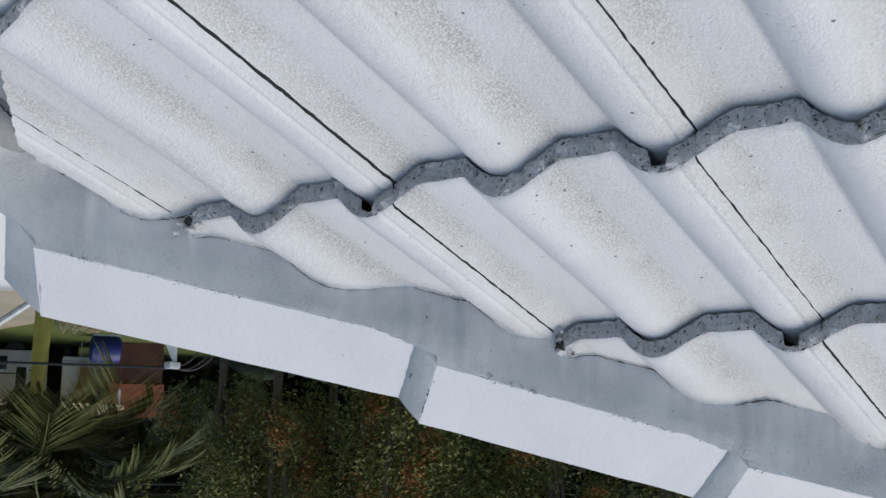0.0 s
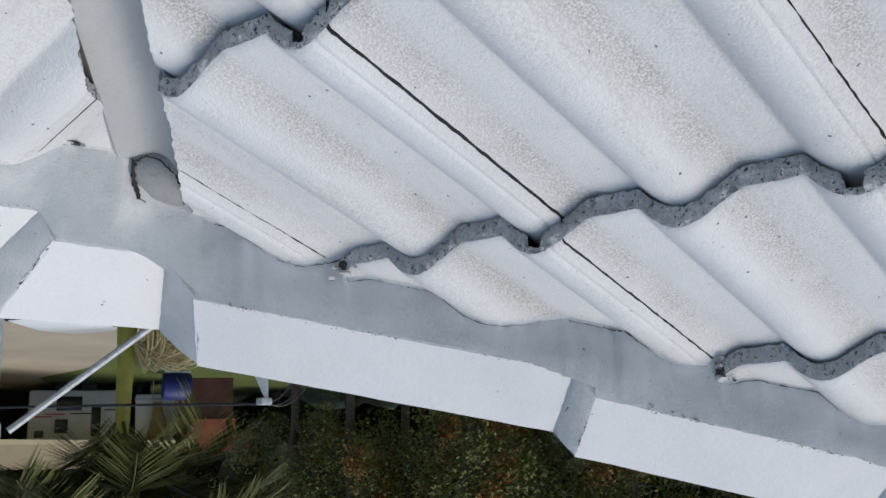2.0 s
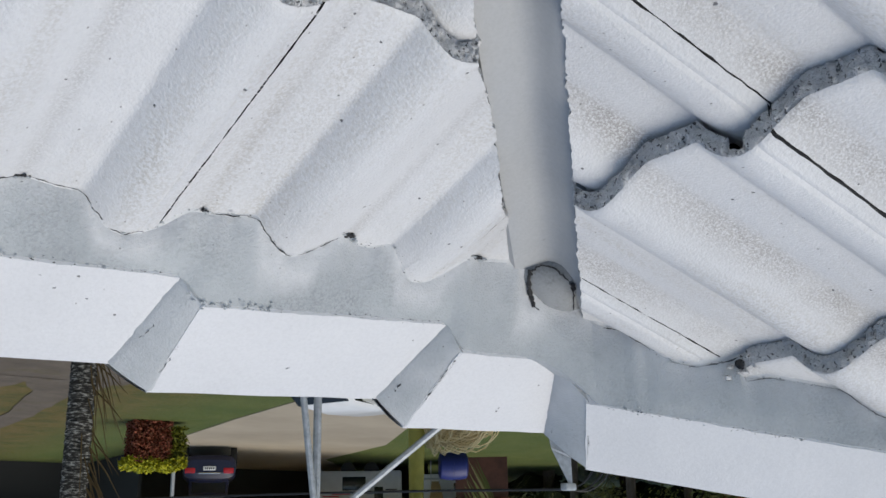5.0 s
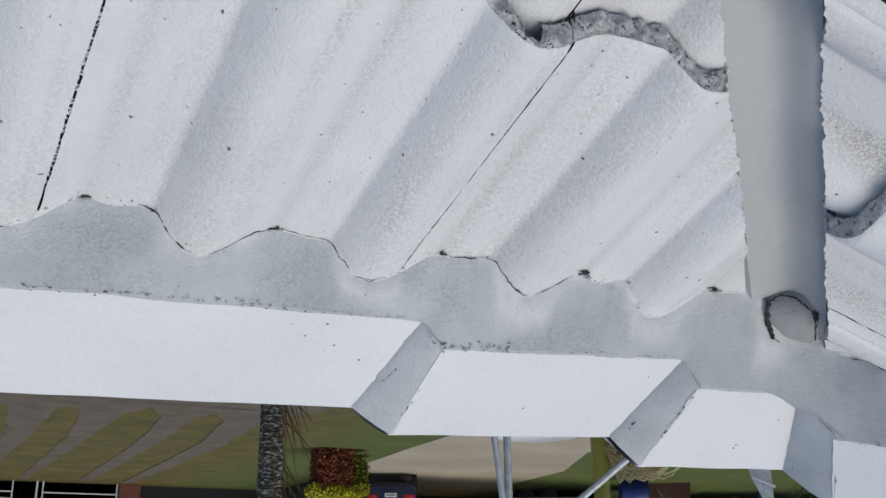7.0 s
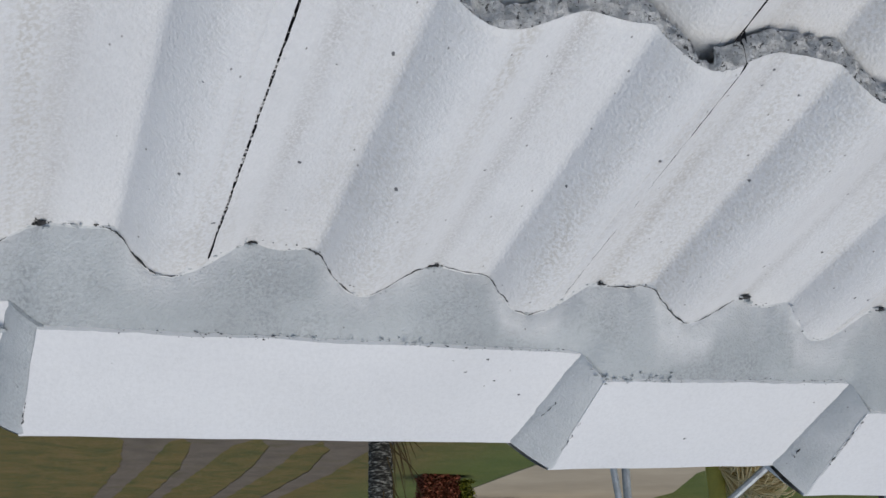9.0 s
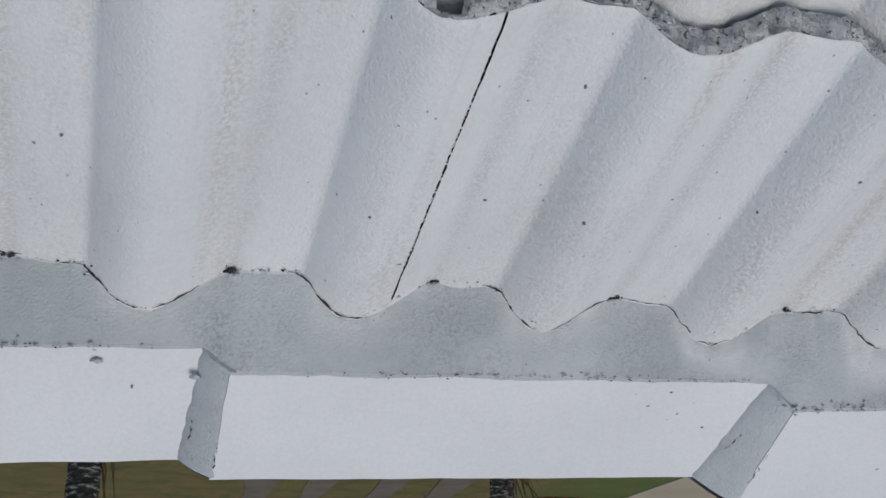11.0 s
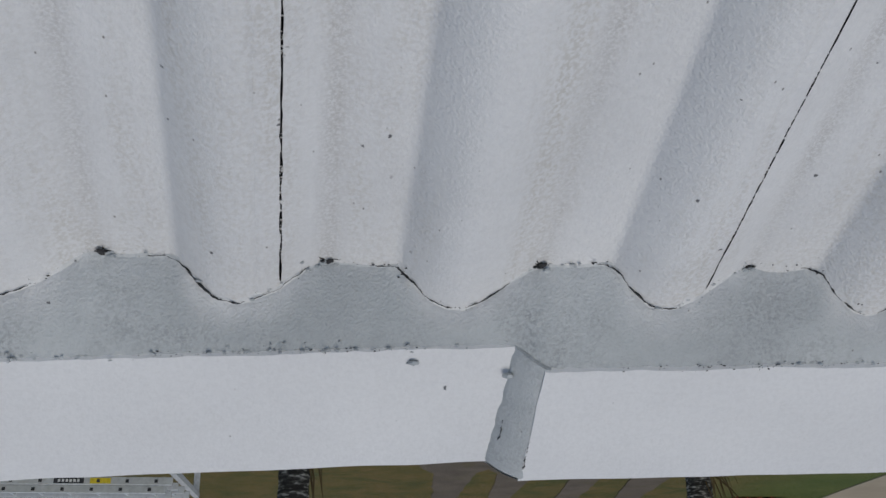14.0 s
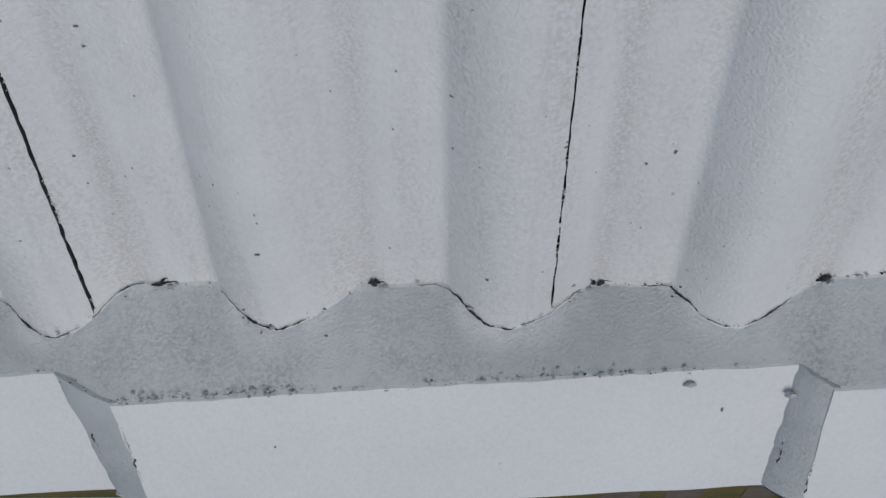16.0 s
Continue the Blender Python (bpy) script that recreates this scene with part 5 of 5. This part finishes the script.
bmesh.ops.solidify(bm, geom=bm.faces[:], thickness=0.02)
part("roof", bm, BEIGE, cp, smooth=False)
bm = bmesh.new()
box(bm, (-10.5, -2.66, 2.56), (2.7, -2.6, 2.74))
part("fascia", bm, BEIGE, cp, smooth=False)
bm = bmesh.new()
box(bm, (-10.5, 6.5, 0), (2.7, 6.7, 2.95))
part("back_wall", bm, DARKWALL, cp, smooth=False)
for x in (-10.5, 2.58):
    bm = bmesh.new()
    box(bm, (x, 0.6, 0), (x + 0.12, 6.5, 2.75))
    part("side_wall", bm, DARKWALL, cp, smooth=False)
for x in (-10.45, 2.55):
    bm = bmesh.new()
    box(bm, (x, -2.45, 0), (x + 0.1, -2.35, 2.70))
    part("post", bm, POSTM, cp, smooth=False)
nb = thing("neighbour_house", "dark-walled house with a teal metal roof beside the carport", "house", (-8.6, 42.0, 0), 0)
bm = bmesh.new()
box(bm, (-4.1, 1.0, 0), (9.5, 8, 2.9))
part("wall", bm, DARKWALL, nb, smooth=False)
bm = bmesh.new()
grid(bm, [[(-4.4, -0.4, 2.9), (9.9, -0.4, 2.9)], [(-4.4, 4, 4.6), (9.9, 4, 4.6)], [(-4.4, 8.6, 2.9), (9.9, 8.6, 2.9)]])
bmesh.ops.solidify(bm, geom=bm.faces[:], thickness=0.05)
part("roof", bm, TEAL, nb, smooth=False)

# caravan
CVWHITE = simple("caravan_paint", (0.50, 0.50, 0.51), 0.5, 0, 0.1, 2)
cv = thing("caravan", "white caravan with dark windows and a striped side", "caravan", polar(-31.95, 46.5), 31)
bm = bmesh.new()
box(bm, (-1.82, -1.1, 0.35), (1.82, 1.1, 2.85), 0, 0.12)
part("body", bm, CVWHITE, cv)
for x0, x1, z0, z1 in ((0.28, 0.78, 1.55, 2.12), (-1.0, -0.62, 1.05, 2.25), (1.2, 1.55, 2.0, 2.3), (-0.25, 0.75, 0.62, 1.2)):
    bm = bmesh.new()
    box(bm, (x0, -1.135, z0), (x1, -1.09, z1), 0, 0.02)
    part("window", bm, GLASS, cv)
for x0, x1, z, col in ((0.4, 1.2, 1.32, LAMPRED), (0.9, 1.6, 1.42, LAMPRED), (-0.9, 0.2, 1.3, GLASS), (-1.6, -1.1, 1.15, GLASS)):
    bm = bmesh.new()
    box(bm, (x0, -1.12, z), (x1, -1.095, z + 0.05))
    part("stripe", bm, col, cv, smooth=False)
for x in (-0.5, 0.5):
    bm = bmesh.new()
    bmesh.ops.create_cone(bm, cap_ends=True, segments=18, radius1=0.33, radius2=0.33, depth=0.2, matrix=pose(x, -0.95, 0.33, 90, 0, 0))
    part("wheel", bm, RUBBER, cv, smooth=False)
TAN = simple("tan_canvas", (0.45, 0.33, 0.17), 0.9, 0, 0.12, 2)
BLUE = simple("blue_plastic", (0.006, 0.014, 0.12), 0.45)
RUST = simple("orange_brown_sheet", (0.24, 0.062, 0.026), 0.8, 0, 0.35, 1.4)
# white camper body behind the canvas
cb = thing("camper_trailer", "white camper trailer with a tapered body", "trailer", polar(-36.2, 46.0), 36)
bm = bmesh.new()
box(bm, (-1.0, -0.7, 0.55), (1.0, 0.9, 2.9), 0, 0.08)
for v in bm.verts:
    if v.co.z > 1.7:
        v.co.x = v.co.x * 0.86 + 0.1
part("body", bm, simple("camper_white", (0.66, 0.67, 0.68), 0.45, 0, 0.06, 2), cb)
bm = bmesh.new()
box(bm, (-0.96, -0.735, 0.95), (-0.7, -0.69, 1.25), 0, 0.02)
part("window", bm, GLASS, cb)
bm = bmesh.new()
box(bm, (-1.02, -0.74, 0.72), (1.02, -0.69, 0.80), 0, 0.01)
part("rail", bm, GALV, cb)
for x in (-0.85, 0.85):
    bm = bmesh.new()
    bmesh.ops.create_cone(bm, cap_ends=True, segments=18, radius1=0.31, radius2=0.31, depth=0.2, matrix=pose(x, 0, 0.31, 0, 90, 0))
    part("wheel", bm, RUBBER, cb, smooth=False)
aw = thing("canvas_awning", "tan canvas awning hanging beside a camper", "awning", polar(-36.1, 44.9), 36)
bm = bmesh.new()
rows = [[(-0.15 - 0.5 * f, -0.05 * math.sin(f * 5), 0.9 + 2.1 * f), (0.2 + 0.5 * f * f, 0.05 * math.sin(f * 4), 0.9 + 2.0 * f)] for f in [k / 10 for k in range(11)]]
grid(bm, rows)
bmesh.ops.solidify(bm, geom=bm.faces[:], thickness=0.02)
part("canvas", bm, TAN, aw)
bar("awning_pole", [(-0.15, 0, -0.02), (-0.15, 0, 1.0)], 0.02, aw)
bar("awning_pole", [(0.2, 0, -0.02), (0.2, 0, 1.0)], 0.02, aw)
dr = thing("plastic_drum", "dark blue plastic drum on its side", "drum", polar(-37.05, 41.5), 30)
bm = bmesh.new()
tube(bm, [(-0.55, 0, 0.55), (-0.5, 0, 0.55), (-0.2, 0, 0.56), (0.2, 0, 0.56), (0.5, 0, 0.55), (0.55, 0, 0.55)], [0.44, 0.5, 0.54, 0.54, 0.5, 0.44], 20)
part("barrel", bm, BLUE, dr)
bm = bmesh.new()
tube(bm, [(-0.03, 0, 0.56), (0.03, 0, 0.56)], 0.56, 20)
part("hoop", bm, BLUE, dr)
bm = bmesh.new()
box(bm, (-0.5, -0.3, 0), (0.5, 0.3, 0.05))
part("cradle", bm, POSTM, dr, smooth=False)
sd = thing("garden_shed", "brown garden shed with a steep orange-brown metal roof", "shed", polar(-38.6, 44), 40)
bm = bmesh.new()
box(bm, (-1.1, 0, 0), (1.1, 2.2, 1.75))
part("wall", bm, simple("brown_boards", (0.075, 0.03, 0.02), 0.9, 0, 0.35, 1.5), sd, smooth=False)
bm = bmesh.new()
grid(bm, [[(-1.2, -0.12, 1.70), (1.2, -0.12, 1.70)], [(-1.2, 1.1, 3.0), (1.2, 1.1, 3.0)], [(-1.2, 2.3, 1.75), (1.2, 2.3, 1.75)]])
bmesh.ops.solidify(bm, geom=bm.faces[:], thickness=0.04)
part("roof", bm, RUST, sd, smooth=False)
# dark boards added as the shaded strip across the tracks' end; a brick pier, a post and two white rail gates before it
bf = thing("shade_boards", "dark brown boards added for the shaded strip at the yard's end", "fence", (-3.4, 43.0, 0))
for k in range(31):
    bm = bmesh.new()
    box(bm, (-4.2 + 0.3 * k, 0.0, 0.0), (-3.91 + 0.3 * k, 0.03, 1.55 + 0.02 * n3(k, 1, 0, 0.9)))
    part("board", bm, bpy.data.materials.get("shade_strip_brown") or simple("shade_strip_brown", (0.045, 0.030, 0.024), 0.9, 0, 0.35, 3), bf, smooth=False)
for z in (0.3, 1.2):
    bm = bmesh.new()
    box(bm, (-4.2, 0.03, z), (5.1, 0.08, z + 0.1))
    part("rail", bm, BARK, bf, smooth=False)
pier = thing("brick_pier", "red-brown brick pier beside a white gate", "pier", (-7.15, 42.7, 0))
bm = bmesh.new()
box(bm, (-0.42, -0.2, 0), (0.42, 0.2, 0.95), 0, 0.01)
part("shaft", bm, simple("pier_brick", (0.16, 0.055, 0.035), 0.9, 0, 0.3, 9, 0.5), pier, smooth=False)
bm = bmesh.new()
box(bm, (-0.46, -0.24, 0.95), (0.46, 0.24, 1.02), 0, 0.01)
part("coping", bm, BARK, pier, smooth=False)
for x0, x1 in ((-6.65, -3.85), (-2.75, -0.6)):
    gate = thing("rail_gate", "low white metal rail gate", "gate", (x0, 42.6, 0), 0, "rail gates")
    w = x1 - x0
    for z in (0.42, 0.68, 0.95):
        bar("rail", [(0, 0, z), (w, 0, z)], 0.028, gate, WHITE)
    for x in (0.0, w):
        bar("post", [(x, 0, -0.02), (x, 0, 1.0)], 0.03, gate, WHITE)
gp = thing("gate_post", "slim white gate post", "post", (-3.62, 42.5, 0))
bar("shaft", [(0, 0, -0.02), (0, 0, 1.25)], 0.04, gp, WHITE)
bm = bmesh.new()
box(bm, (-0.05, -0.05, 1.24), (0.05, 0.05, 1.29), 0, 0.01)
part("cap", bm, WHITE, gp)

# van with ladders on its rack
van = thing("van", "white van with a roof rack carrying ladders", "van", (3.55, 10.4, 0), 0)
bm = bmesh.new()
loft_body(bm, [(-0.92, 2.15, 0.5, 1.95), (-0.85, 2.25, 0.35, 2.05), (0.85, 2.25, 0.35, 2.05), (0.92, 2.15, 0.5, 1.95)])
part("body", bm, CARWHITE, van)
for x in (-1.5, 1.5):
    for y in (-0.8, 0.8):
        bm = bmesh.new()
        bmesh.ops.create_cone(bm, cap_ends=True, segments=18, radius1=0.34, radius2=0.34, depth=0.24, matrix=pose(x, y, 0.34, 90, 0, 0))
        part("wheel", bm, RUBBER, van, smooth=False)
for x in (-0.75, 0.45, 1.6):
    bm = bmesh.new()
    box(bm, (x - 0.03, -0.85, 2.36), (x + 0.03, 0.85, 2.42))
    for y in (-0.8, 0.74):
        box(bm, (x - 0.03, y, 1.95), (x + 0.03, y + 0.06, 2.37))
    part("rack_bar", bm, POSTM, van, smooth=False)
for x0, x1 in ((-1.2, -0.2), (0.5, 1.5)):
    bm = bmesh.new()
    box(bm, (x0, -0.945, 1.25), (x1, -0.90, 1.75), 0, 0.03)
    part("window", bm, GLASS, van)
ALU = simple("aluminium", (0.60, 0.61, 0.62), 0.4, 0.4, 0.12, 20)
BAND = simple("label_dark", (0.03, 0.03, 0.035), 0.6)
STICK = simple("label_yellow", (0.65, 0.50, 0.03), 0.6)


def ladder(at, length, label, marks=False):
    """A ladder lying flat on its stiles."""
    t = thing("ladder", label, "ladder", at)
    for y in (0.0, 0.36):
        bm = bmesh.new()
        box(bm, (0, y - 0.014, 0), (length, y + 0.014, 0.078), 0, 0.005)
        part("stile", bm, ALU, t, smooth=False)
    n = int(length / 0.28)
    for k in range(n):
        x = 0.16 + 0.28 * k
        bm = bmesh.new()
        tube(bm, [(x, 0.01, 0.04), (x, 0.35, 0.04)], 0.016, 8)
        part("rung", bm, ALU, t)
        bm = bmesh.new()
        box(bm, (x - 0.016, -0.019, 0.024), (x + 0.016, -0.0145, 0.056))
        part("rung_end", bm, BAND, t, "dark rung end", smooth=False)
    if marks:
        bm = bmesh.new()
        box(bm, (0.86, -0.0185, 0.012), (1.15, -0.0145, 0.066))
        lab = part("label_band", bm, BAND, t, "dark label", smooth=False)
        bm = bmesh.new()
        for k in range(6):
            box(bm, (0.90 + k * 0.037, -0.0215, 0.026), (0.923 + k * 0.037, -0.0187, 0.052))
        part("letter_bar", bm, PLATE, lab, smooth=False)
        bm = bmesh.new()
        box(bm, (0.60, -0.0185, 0.012), (0.80, -0.0145, 0.066))
        part("label_sticker", bm, STICK, t, "yellow label", smooth=False)
    return t


ladder((2.83, 9.75, 2.42), 4.2, "aluminium extension ladder lying on a van rack", True)
ladder((2.89, 9.755, 2.502), 4.2, "upper half of an aluminium extension ladder")
ladder((2.80, 10.35, 2.42), 4.2, "aluminium ladder lying on a van rack")
